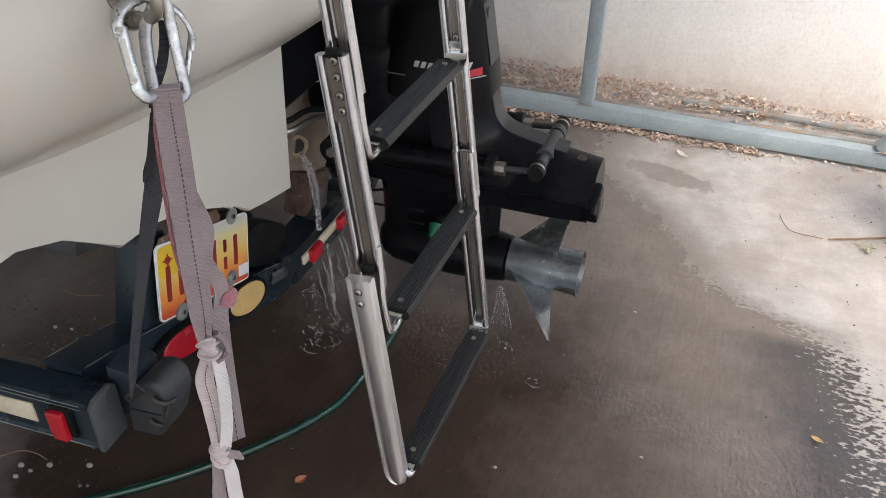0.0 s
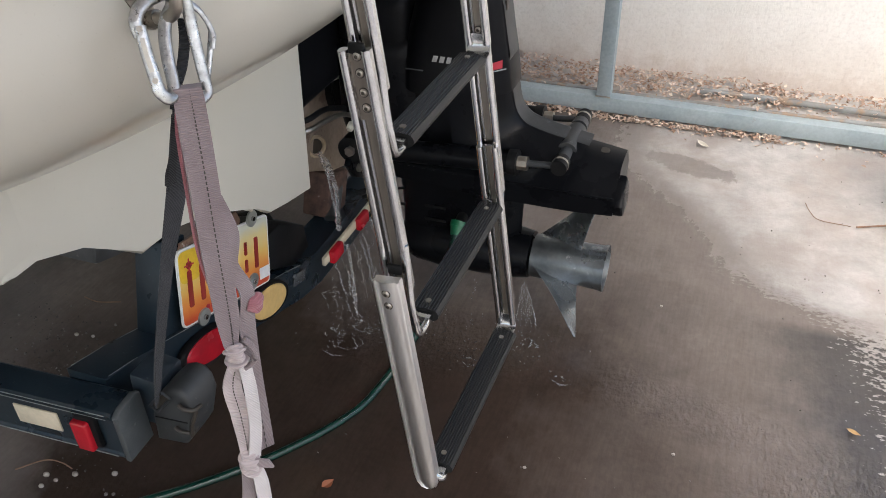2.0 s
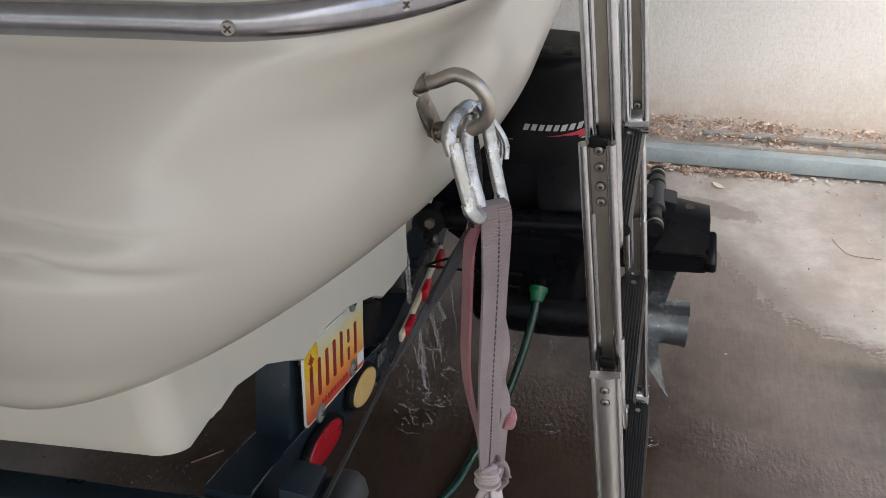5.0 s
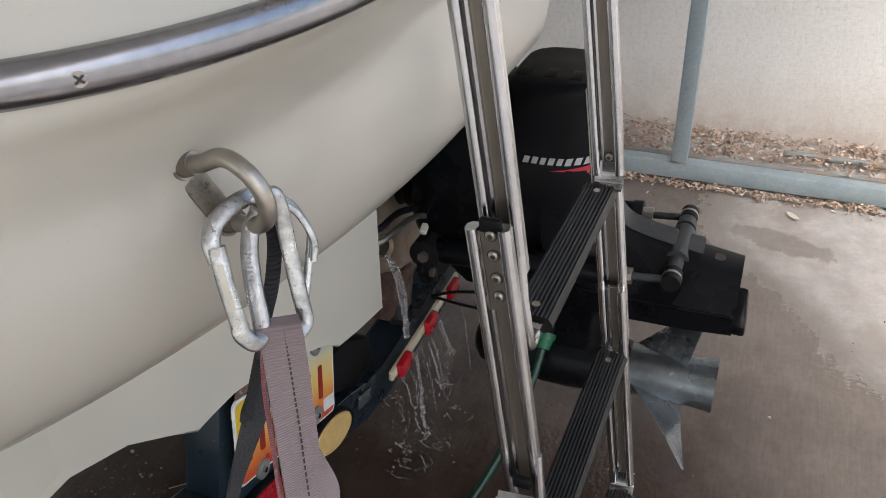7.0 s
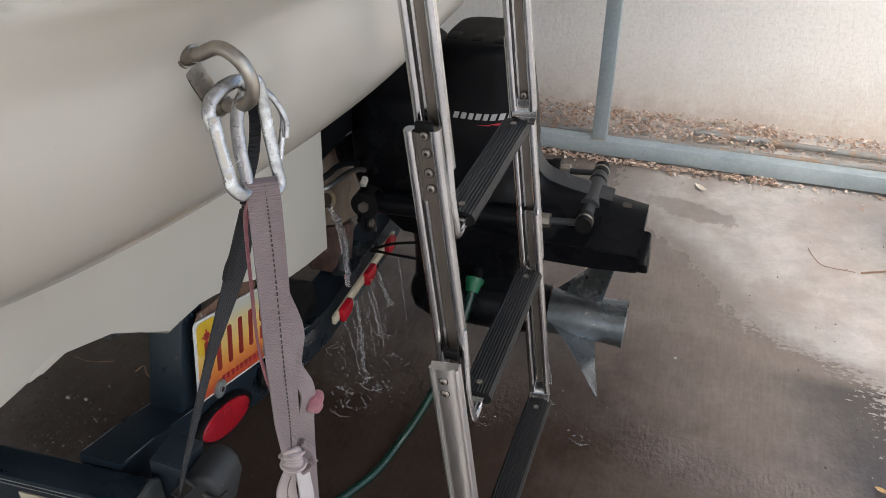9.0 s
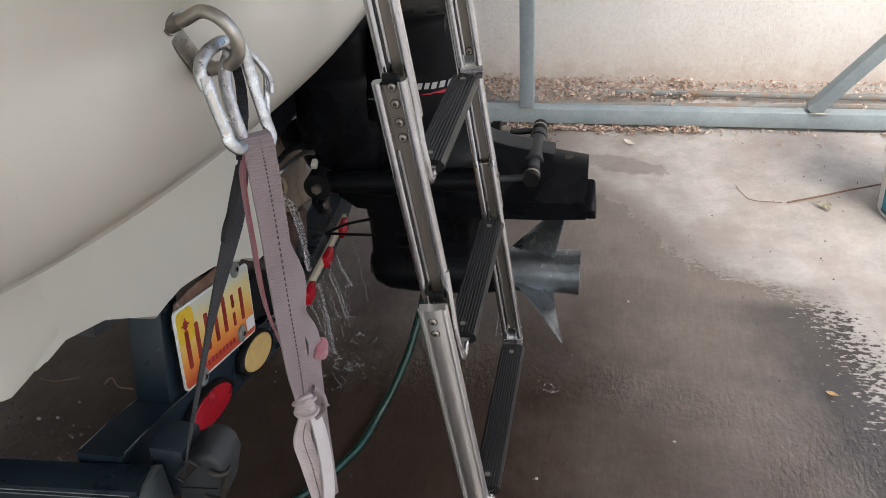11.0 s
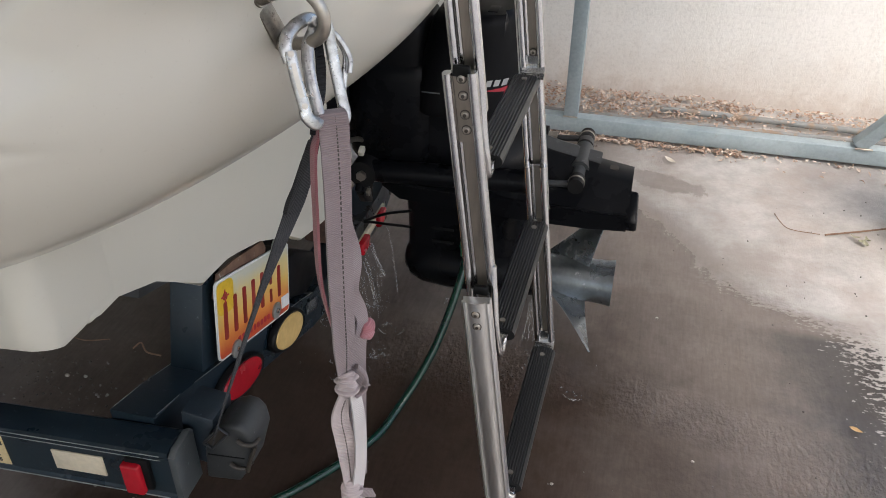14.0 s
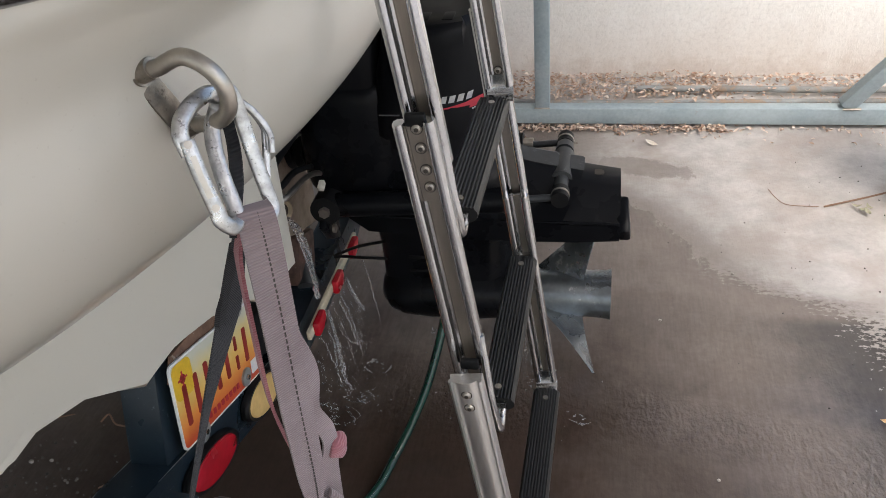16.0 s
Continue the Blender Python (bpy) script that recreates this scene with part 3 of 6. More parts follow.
gate()
for k, (y, z, x0, x1) in enumerate(((0.13, 0.022, -1.2, 3.0), (0.235, 0.024, 0.32, 3.2), (0.09, 0.016, -2.0, 2.0))):
    way = [(x0 + (x1 - x0) * i / 8, y + 0.008 * math.sin(i * 1.7 + k), z) for i in range(9)]
    lone("pipe", tube(way, 0.012 if k < 2 else 0.009, steps=3, seg=12), grey_pipe, "dusty grey pipe lying along the foot of the wall", "pipe", "pipes by the wall")


def leaf_into(bm, at, length, width, turn, tip, roll, curl):
    m = Matrix.Translation(at) @ Euler((roll, tip, turn)).to_matrix().to_4x4()
    rows = []
    for i, w in enumerate((0.0, 0.8, 1.0, 0.62, 0.0)):
        u = (i / 4 - 0.5) * length
        h = curl * length * ((i / 4 - 0.5) ** 2) * 4
        c = 0.25 * width * w
        rows.append([m @ Vector((u, -width * w / 2, h + c)), m @ Vector((u, 0, h)), m @ Vector((u, width * w / 2, h + c))])
    grid_surface(rows, bm)


def leaf_litter():
    rnd = random.Random(4)
    bm = bmesh.new()

    def scatter(count, xs, ys, lift):
        for _ in range(count):
            x, y = rnd.uniform(*xs), rnd.uniform(*ys)
            leaf_into(bm, (x, y, 0.004 + rnd.random() * lift), rnd.uniform(0.010, 0.026), rnd.uniform(0.006, 0.013), rnd.uniform(0, 6.3),
                      rnd.uniform(-0.5, 0.5), rnd.uniform(-0.7, 0.7), rnd.uniform(-0.25, 0.35))
    scatter(620, (-0.75, 0.62), (-0.064, -0.028), 0.012)
    scatter(110, (-0.75, 0.75), (-0.085, -0.03), 0.006)
    scatter(60, (0.6, 1.6), (-0.06, -0.028), 0.006)
    scatter(40, (-0.9, 1.4), (-0.16, -0.05), 0.003)
    scatter(2300, (-1.1, 0.62), (0.19, 0.39), 0.03)
    scatter(500, (-1.1, 2.4), (0.08, 0.26), 0.034)
    scatter(800, (0.5, 2.4), (0.28, 0.39), 0.018)
    scatter(420, (-1.1, 2.4), (0.03, 0.38), 0.012)
    return lone("leaf_litter", bm, litter, "drift of small dry brown leaves along the gate rail and wall", "leaves", kind="stuff", smooth=0)


leaf_litter()


def single_leaf(at, length, width, turn, curl, material, label):
    bm = bmesh.new()
    leaf_into(bm, at, length, width, turn, 0.05, 0.1, curl)
    ob = lone("leaf", bm, material, label, "leaf", "leaves on the floor")
    return ob


leaf_pale = surface("pale_leaf", (0.72, 0.68, 0.60), (0.62, 0.56, 0.46), 60, 200, (0.6, 0.8), 0, 0.1)
leaf_ochre = surface("ochre_leaf", (0.42, 0.27, 0.11), (0.33, 0.19, 0.08), 60, 200, (0.5, 0.7), 0, 0.1)
leaf_rust = surface("rust_leaf", (0.30, 0.10, 0.04), (0.22, 0.07, 0.03), 60, 200, (0.5, 0.7), 0, 0.1)
leaf_green = surface("grey_green_leaf", (0.30, 0.30, 0.20), (0.40, 0.37, 0.28), 60, 200, (0.6, 0.8), 0, 0.1)
single_leaf((0.372, -0.155, 0.006), 0.055, 0.02, -0.7, 0.15, leaf_pale, "pale curled dry leaf on the concrete")
single_leaf((0.80, -1.345, 0.005), 0.030, 0.012, -0.35, 0.1, leaf_ochre, "small ochre leaf on the wet concrete")
single_leaf((-0.19, -1.835, 0.005), 0.03, 0.02, 1.1, 0.2, leaf_rust, "rust-brown leaf on the wet floor")
for dx, dy, a in ((0, 0, 0.4), (0.02, 0.012, 1.9), (-0.012, 0.018, 2.8), (0.012, -0.014, 5.0)):
    single_leaf((0.932 + dx, -0.537 + dy, 0.008), 0.030, 0.015, a, 0.35, leaf_green, "grey-green crumpled leaf on the dry concrete")


def twig(points, r, label):
    return lone("twig", tube(points, r, steps=5, seg=8), wood_twig, label, "twig", "twigs on the floor")


twig([(0.835, -0.520, 0.007), (0.955, -0.470, 0.009), (1.034, -0.433, 0.009), (1.22, -0.355, 0.010)], 0.0028, "thin dry brown twig on the concrete")
twig([(0.698, -0.425, 0.004), (0.712, -0.475, 0.005), (0.738, -0.513, 0.006), (0.82, -0.520, 0.006)], 0.0011, "thin curved dry stem on the concrete")
twig([(-0.819, -2.014, 0.004), (-0.777, -1.975, 0.006), (-0.74, -1.968, 0.005), (-0.708, -1.973, 0.004)], 0.0014, "thin curved dry stem among pebbles")
twig([(-1.07, -1.502, 0.004), (-1.021, -1.508, 0.005), (-0.966, -1.488, 0.004)], 0.0015, "thin curved dry stem under the boat")
twig([(-0.80, -1.68, 0.004), (-0.77, -1.655, 0.005), (-0.745, -1.63, 0.004)], 0.0016, "thin dry stem under the boat")


twig([(-0.891, -1.505, 0.004), (-0.877, -1.488, 0.012), (-0.847, -1.513, 0.010), (-0.810, -1.511, 0.004)], 0.0022, "short reddish curled stem on the wet floor")


def gravel():
    rnd = random.Random(9)
    bm = bmesh.new()

    def stone(x, y, r):
        m = Matrix.Translation((x, y, r * 0.35)) @ Euler((rnd.random() * 6, rnd.random() * 6, rnd.random() * 6)).to_matrix().to_4x4() @ Matrix.Diagonal((1, rnd.uniform(0.6, 1), rnd.uniform(0.5, 0.8), 1))
        bmesh.ops.create_icosphere(bm, subdivisions=1, radius=r, matrix=m)
    for _ in range(220):
        t = rnd.random()
        stone(-1.10 + rnd.gauss(0, 0.09) + 0.22 * t, -1.60 - 0.15 * t + rnd.gauss(0, 0.06), rnd.choice((0.0015, 0.002, 0.0025, 0.003, 0.004)))
    for _ in range(60):
        stone(rnd.uniform(-0.75, 0.9), rnd.uniform(-1.8, -0.3), rnd.choice((0.0015, 0.002, 0.003)))
    for _ in range(70):
        stone(rnd.uniform(0.6, 1.4), rnd.uniform(-1.3, -0.2), rnd.choice((0.0015, 0.002, 0.003)))
    for _ in range(26):
        stone(rnd.uniform(-0.75, -0.50), rnd.uniform(-2.02, -1.86), rnd.choice((0.0015, 0.002, 0.003, 0.005)))
    return lone("gravel", bm, gravel_mat, "loose grit and small stones on the floor", "gravel", kind="stuff", smooth=0)


gravel()
for x, y, r in ((0.17, -1.66, 0.004), (0.451, -1.526, 0.004), (-0.748, -2.003, 0.007), (-0.693, -1.982, 0.007), (-0.738, -2.029, 0.006), (-0.721, -2.007, 0.005), (-0.616, -1.954, 0.007), (-0.989, -1.629, 0.006), (-0.945, -1.621, 0.005), (0.36, -1.05, 0.004), (0.55, -0.85, 0.004)):
    lone("pebble", ball((x, y, r * 0.6), r, scale=(1, 0.8, 0.7), seg=10), pebble_mat, "small pale pebble on the wet concrete", "pebble", "pebbles on the floor")


# ---- boat ----
# levels of the overhanging stern: height, aft face, side face, corner reach along and across
LEVELS = ((0.856, -0.304, -2.290, 0.200, 0.450), (0.870, -0.251, -2.303, 0.250, 0.546), (0.895, -0.183, -2.342, 0.282, 0.697), (0.920, -0.144, -2.380, 0.250, 0.735),
          (0.950, -0.104, -2.403, 0.250, 0.720), (0.985, -0.066, -2.410, 0.275, 0.670), (1.030, -0.054, -2.422, 0.280, 0.610), (1.080, -0.056, -2.420, 0.270, 0.535),
          (1.130, -0.066, -2.380, 0.235, 0.410), (1.170, -0.046, -2.345, 0.215, 0.350), (1.192, -0.028, -2.324, 0.205, 0.315), (1.203, -0.019, -2.310, 0.200, 0.300),
          (1.216, -0.012, -2.302, 0.200, 0.300), (1.252, -0.020, -2.292, 0.200, 0.300), (1.285, -0.028, -2.282, 0.200, 0.300), (1.318, -0.045, -2.265, 0.190, 0.290), (1.335, -0.085, -2.225, 0.170, 0.260))
WELL_Y = -1.40


def stern_line(level, n_corner=30):
    """Plan of the stern at one level: from the motor well, along the aft face, round the quarter and forward along the side."""
    z, xr, ys, a, b = level
    rc, pts = 0.11, []
    pts += [(x, WELL_Y, z) for x in (-0.75, -0.5, -0.3)] if xr - rc > -0.29 else [(x, WELL_Y, z) for x in (-0.75, -0.62, -0.5)]
    for i in range(9):
        t = math.pi / 2 * i / 8
        pts.append((xr - rc + rc * math.sin(t), WELL_Y - rc + rc * math.cos(t), z))
    y0, y1 = WELL_Y - rc, ys + b
    pts += [(xr, y0 + (y1 - y0) * i / 5, z) for i in range(1, 5)]
    for i in range(n_corner + 1):
        t = math.pi / 2 * i / n_corner
        pts.append((xr - a + a * math.cos(t), ys + b - b * math.sin(t), z))
    pts += [(xr - a - d, ys - d * 0.02, z - d * 0.02) for d in (0.08, 0.2, 0.4, 0.8, 1.4, 2.2)]
    return pts


def finer(levels, steps=5):
    ctrl = [Vector((l[1], l[2], l[0])) for l in levels], [Vector((l[3], l[4], 0)) for l in levels]
    a, b = spline(ctrl[0], steps), spline(ctrl[1], steps)
    return [(p.z, p.x, p.y, q.x, q.y) for p, q in zip(a, b)]


def boat():
    b = thing("boat", "cream fibreglass motorboat stern on its trailer", "boat", at=(-1.2, -1.25, 0.4))
    rows = [stern_line(l) for l in finer(LEVELS, 14)]
    # two soft pressed lines in the side, fading out at the quarter
    for row in rows:
        for i, p in enumerate(row):
            if p[0] < -0.15 and p[1] < -2.2:
                for zc, slope, x0, x1 in ((1.110, 0.22, -0.295, -0.215), (1.091, 0.34, -0.293, -0.190)):
                    fade = min(1.0, max(0.0, (x1 - p[0]) / 0.05))
                    z_line = zc - slope * max(0.0, p[0] - x0)
                    d = 0.0075 * fade * math.exp(-((p[2] - z_line) / 0.0042) ** 2)
                    row[i] = (row[i][0], row[i][1] + d, row[i][2])
    bm, vs = grid_surface(rows)
    top = vs[-1]
    mid = [bm.verts.new((-0.9 if v.co.x > -0.9 else v.co.x, max(-1.9, v.co.y) if v.co.y < -1.5 else v.co.y, 1.345)) for v in top]
    for i in range(len(top) - 1):
        bm.faces.new((top[i], top[i + 1], mid[i + 1], mid[i]))
    bmesh.ops.remove_doubles(bm, verts=bm.verts, dist=1e-5)
    far = bm.copy()
    for v in far.verts:
        v.co.y = -1.25 + (-1.25 - v.co.y) * 0.90
    part("stern_moulding", bm, gelcoat, b, "glossy cream rounded stern quarter", smooth=60)
    part("stern_moulding", far, gelcoat, b, "glossy cream rounded stern quarter", smooth=60)

    # lower transom with its stepped edge
    outline = [(-1.500, 0.95), (-1.537, 0.80), (-1.550, 0.512), (-1.640, 0.533), (-1.702, 0.547), (-1.737, 0.584), (-1.80, 0.613), (-1.846, 0.638),
               (-1.914, 0.666), (-1.945, 0.671), (-2.017, 0.674), (-2.108, 0.752), (-2.18, 0.781), (-2.215, 0.777), (-2.232, 0.7775), (-2.232, 0.95)]
    part("transom", prism(outline, lambda u, v, w: Vector((-0.312 - w, u, v)), 0.022, 0.004), gel_dull, b, "flat cream lower transom with a notched edge")
    # dark tube along the join draws its contact shade and dirt as colour
    crease = [(-1.53, 0.8555), (-1.75, 0.8555), (-1.951, 0.857), (-2.007, 0.860), (-2.059, 0.863), (-2.115, 0.868), (-2.150, 0.8725)]
    part("crease", tube([(-0.3105, y, z) for y, z in crease], 0.0016, steps=5, seg=8), crease_shade_dirt, b, "thin dark line of painted contact shade and dirt where the moulding meets the transom")
    # rounded quarter below the moulding, side and underside
    side, rq = [(-0.3114, -2.185, 0.7808), (-0.3114, -2.20, 0.7787), (-0.3114, -2.22, 0.7775), (-0.3114, -2.245, 0.777)], 0.032
    for i in range(11):
        t = math.pi / 2 * i / 10
        side.append((-0.312 - rq + rq * math.cos(t), -2.273 - rq * math.sin(t), 0.777 + 0.012 * math.sin(t)))
    side += [(x, -2.305, 0.789 + (x + 0.344) * 0.105) for x in (-0.40, -0.46, -0.6, -0.9, -1.3, -2.6)]
    rows = []
    for x, y, z in side:
        k = Vector((x + 0.344, y + 2.273, 0)).normalized() if x > -0.352 else Vector((0, -1, 0))
        k = Vector((1, 0, 0)) if y > -2.274 else k
        rows.append([(x, y, 0.925), (x, y, z + 0.045), (x, y, z + 0.026), (x, y, z + 0.012), (x - k.x * 0.003, y - k.y * 0.003, z + 0.003), (x - k.x * 0.012, y - k.y * 0.012, z), (x - k.x * 0.03, y - k.y * 0.03, z + 0.03),
                     (min(x, -0.36), -1.9, 0.76), (min(x, -0.36), -1.25, 0.62), (min(x, -0.36), -0.95, 0.70)])
    bm, _ = grid_surface(rows)
    part("bottom", bm, gel_dull, b, "cream hull side edge and shaded bottom")
    part("lip", prism([(-1.742, 0.592), (-1.712, 0.551), (-1.66, 0.575), (-1.70, 0.60)], lambda u, v, w: Vector((-0.34 - w, u, v)), 0.02, 0.002), gel_dull, b)

    # half-round rub rail with screws
    rail_way = [Vector(p) for p in stern_line((1.2165, -0.0135, -2.3015, 0.20, 0.30), 40)][3:]
    half = [(-0.0185 * math.cos(t), 0.0125 * math.sin(t)) for t in [math.pi * 2 * i / 18 for i in range(18)]]
    rail = part("rub_rail", sweep([(c * 0.55, s) for c, s in half], rail_way), rail_steel, b, "half-round steel rub rail with screws")
    for x, y, nx, ny in ((-0.0825, -2.2415, 0.75, -0.66), (-0.178, -2.3085, 0.25, -0.97), (-0.022, -2.10, 0.97, -0.2), (-0.345, -2.312, 0.0, -1.0), (-0.52, -2.313, 0.0, -1.0)):
        n = Vector((nx, ny, 0)).normalized()
        p = Vector((x, y, 1.2165)) - n * 0.0005
        bm = rod(p - n * 0.004, p + n * 0.002, 0.0050, 0.0042, seg=16)
        sc = part("screw", bm, steel_dull, rail)
        part("slot", box((0.0060, 0.0012, 0.0008), Matrix.Translation(p + n * 0.0022) @ n.to_track_quat("Z", "Y").to_matrix().to_4x4() @ pose(0, 0, 0, 0, 0, 40)), ink, sc)
        part("slot", box((0.0012, 0.0060, 0.0008), Matrix.Translation(p + n * 0.0022) @ n.to_track_quat("Z", "Y").to_matrix().to_4x4() @ pose(0, 0, 0, 0, 0, 40)), ink, sc)

    part("seam", tube([Vector(q) for q in stern_line((1.287, -0.026, -2.284, 0.20, 0.30), 24)][3:], 0.0022, steps=0, seg=8), beige_pvc, b, "brown seam between hull and deck")
    # stern eye: base plate, two nuts and the bow
    eye = part("stern_eye", tube([(-0.112, -2.166, 1.126), (-0.0983, -2.1687, 1.1321), (-0.0840, -2.1715, 1.1350), (-0.0645, -2.1730, 1.1430), (-0.0480, -2.1745, 1.1365), (-0.0390, -2.1745, 1.1220),
                                  (-0.0420, -2.1720, 1.1050), (-0.0560, -2.1670, 1.0940), (-0.0800, -2.1575, 1.0873), (-0.105, -2.150, 1.082)], 0.0058, seg=16), steel_dull, b, "dull stainless U-bolt stern eye")
    a, c = Vector((-0.1000, -2.1700, 1.1340)), Vector((-0.0860, -2.1560, 1.0880))
    d = (c - a).normalized()
    nrm = Vector((0.80, -0.45, 0.36)).normalized()
    nrm = (nrm - d * nrm.dot(d)).normalized()
    mat3 = Matrix((d, nrm.cross(d), nrm)).transposed().to_4x4()
    part("base_plate", box(((c - a).length + 0.008, 0.018, 0.004), Matrix.Translation((a + c) / 2 - nrm * 0.002) @ mat3, 0.0015), eye_plate, eye, "tarnished base plate")
    for p in (Vector((-0.0930, -2.1700, 1.1330)), Vector((-0.0800, -2.1575, 1.0873))):
        q = Vector((1, -0.2, 0.35)).normalized()
        part("nut", rod(p - q * 0.005, p + q * 0.006, 0.0084, 0.0074, seg=14), eye_plate, eye)
        part("nut_washer", rod(p - q * 0.0065, p - q * 0.0045, 0.0100, seg=20), eye_plate, eye)
    return settle(b)


boat()


# ---- swim ladder ----
def rail_x(y, z, dx=0.0):
    return 0.040 + (1.005 - z) * 0.118 + (y + 2.0) * 0.04 + dx


def ladder():
    lad = thing("swim_ladder", "stainless folding boat ladder with black ribbed rungs at the stern", "ladder", at=(0.0, -1.83, 1.33))

    def channel(y, z0, z1, width, dx, deep=0.0055):
        """Folded rail: two rolled beads with the web set back between them."""
        p0, p1 = Vector((rail_x(y, z0, dx), y, z0)), Vector((rail_x(y, z1, dx), y, z1))
        h, r = width / 2, 0.0052
        sec = [(-h + 0.003, deep + 0.0022), (h - 0.003, deep + 0.0022), (h, deep - 0.001)]
        for i in range(9):
            a = math.pi * i / 8
            sec.append((h - r + r * math.cos(a), -0.0015 - r * math.sin(a)))
        sec += [(h - 2 * r, deep), (-h + 2 * r + 0.004, deep), (-h + 2 * r + 0.0035, 0.0015), (-h + 2 * r + 0.001, 0.0010)]
        for i in range(9):
            a = math.pi * i / 8
            sec.append((-h + r + r * math.cos(a), -0.0015 - r * math.sin(a)))
        sec.append((-h, deep - 0.001))
        rail = part("side_rail", sweep(sec[::-1], [p0, p0.lerp(p1, 0.5), p1], up=(0, 1, 0)), steel, lad)
        # thin strip gives the recessed web its darker reflection as colour
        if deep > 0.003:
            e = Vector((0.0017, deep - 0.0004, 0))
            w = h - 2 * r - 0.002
            part("web", sweep([(-w, -0.0004), (w, -0.0004), (w, 0.0004), (-w, 0.0004)], [p0.lerp(p1, 0.004) + e, p0.lerp(p1, 0.996) + e], up=(0, 1, 0)), rail_web, rail, "web of the rail, dim reflections put into its brown-grey colour")
        return rail

    def fastener(rail, y, z, dx, side):
        p = Vector((rail_x(y, z, dx), y, z))
        n = Vector((0, side, 0))
        sc = part("screw", lathe([(0.0048, 0.0), (0.0046, 0.0013), (0.0038, 0.0024), (0.0026, 0.0030), (0.0022, 0.0030)], Matrix.Translation(p) @ n.to_track_quat("Z", "Y").to_matrix().to_4x4(), 18), steel_dull, rail, "domed screw")
        part("socket", rod(p + n * 0.0025, p + n * 0.0032, 0.0023, seg=6), ink, sc)
        part("washer", rod(p - n * 0.001, p + n * 0.0005, 0.0057, seg=18), ink, sc)

    def plug(y, z, dx):
        p = Vector((rail_x(y, z, dx) + 0.0017, y + 0.002, z))
        return box((0.019, 0.007, 0.013), Matrix.Translation(p), 0.0025)

    def splice(rail, y, z0, z1, dx):
        """Short plate riveted over the web where two rails meet."""
        p0, p1 = Vector((rail_x(y, z0, dx) + 0.0017, y + 0.0015, z0)), Vector((rail_x(y, z1, dx) + 0.0017, y + 0.0015, z1))
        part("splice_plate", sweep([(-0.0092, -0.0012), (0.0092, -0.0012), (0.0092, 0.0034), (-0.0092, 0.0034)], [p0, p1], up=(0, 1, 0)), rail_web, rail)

    channel(-1.985, 1.58, 0.962, 0.036, 0.004)
    l2 = channel(-2.003, 1.013, 0.706, 0.038, 0.0)
    face = []
    for i in range(13):
        u = -0.0135 + 0.027 * i / 12
        face.append((u, -0.0066 + 0.0050 * (u / 0.0135) ** 2))
    bead = [(0.0135 + 0.0042 * math.sin(a), -0.0012 - 0.0042 * math.cos(a)) for a in [radians(20 + 20 * i) for i in range(7)]]
    outer = [(-u, v) for u, v in bead][::-1] + face + bead + [(0.0175, 0.009), (-0.0175, 0.009)]
    low_way = [Vector((rail_x(-2.036, z, 0.002 + dx), -2.036, z)) for z, dx in ((0.738, 0), (0.60, 0), (0.45, 0), (0.395, 0), (0.384, 0.001), (0.376, 0.003), (0.371, 0.006))]
    l3 = part("side_rail", sweep(outer[::-1], low_way, up=(0, 1, 0), scale=[1, 1, 1, 1, 0.95, 0.80, 0.50]), steel_satin, lad, "broad bright lower rail")
    r1 = channel(-1.690, 1.58, 0.905, 0.036, 0.010)
    r2 = channel(-1.678, 1.00, 0.662, 0.036, 0.004)
    channel(-1.690, 0.745, 0.405, 0.034, 0.006)
    splice(l2, -2.003, 1.012, 0.932, 0.0)
    for z in (1.006, 0.987, 0.965, 0.947):
        fastener(l2, -2.003, z, 0.0017, -1)
    for z in (0.722, 0.704):
        fastener(l3, -2.0420, z, 0.002, -1)
    fastener(r1, -1.688, 0.925, 0.0115, -1)
    for z in (0.692, 0.676):
        fastener(r2, -1.676, z, 0.0055, -1)
    part("end_plug", plug(-2.003, 1.014, 0.0), black_plastic, lad, "black plastic rail plug")
    part("end_plug", plug(-2.014, 0.738, 0.001), black_plastic, lad, "black plastic rail plug")
    # rungs: a bent bar inside a ribbed sleeve
    for k, (z, yl, yr, xl, xr) in enumerate(((0.886, -1.955, -1.700, 0.062, 0.068), (0.640, -1.972, -1.695, 0.093, 0.098), (0.390, -2.012, -1.702, 0.124, 0.131))):
        prof, w, h = [], 0.0205, 0.010
        teeth = 8
        for i in range(teeth * 4 + 1):
            u = -w * 0.80 + 1.60 * w * i / (teeth * 4)
            prof.append((u, h - 0.0022 * (u / w) ** 2 - (0.0010 if i % 4 in (2, 3) else 0.0)))
        prof += [(w * math.cos(a) ** 0.6 if math.cos(a) > 0 else 0.0, h * math.sin(a)) for a in [radians(d) for d in (40, 20, 0, -20, -40, -65)]]
        prof += [(-p[0], p[1]) for p in prof[-6:]][::-1]
        a, b = Vector((xl, yl, z)), Vector((xr, yr, z))
        rung = part("rung", sweep(prof[::-1], [a, a.lerp(b, 0.5), b]), tread, lad, "black ribbed plastic rung")
        for p in (a.lerp(b, 0.06), a.lerp(b, 0.93)):
            part("screw", rod(p + Vector((0, 0, h - 0.002)), p + Vector((0, 0, h + 0.0012)), 0.0042, seg=12), steel_dull, rung)
        part("core", sweep([(-0.012, -0.005), (0.012, -0.005), (0.012, 0.005), (-0.012, 0.005)], [a - Vector((0, 0.012, 0)), b + Vector((0, 0.006, 0))]), steel, rung)
        # bent ends
        yrail, dxl = ((-1.990, 0.0175), (-2.014, 0.0180), (-2.036, 0.002))[k]
        zt = (0.932, 0.688, 0.43)[k]
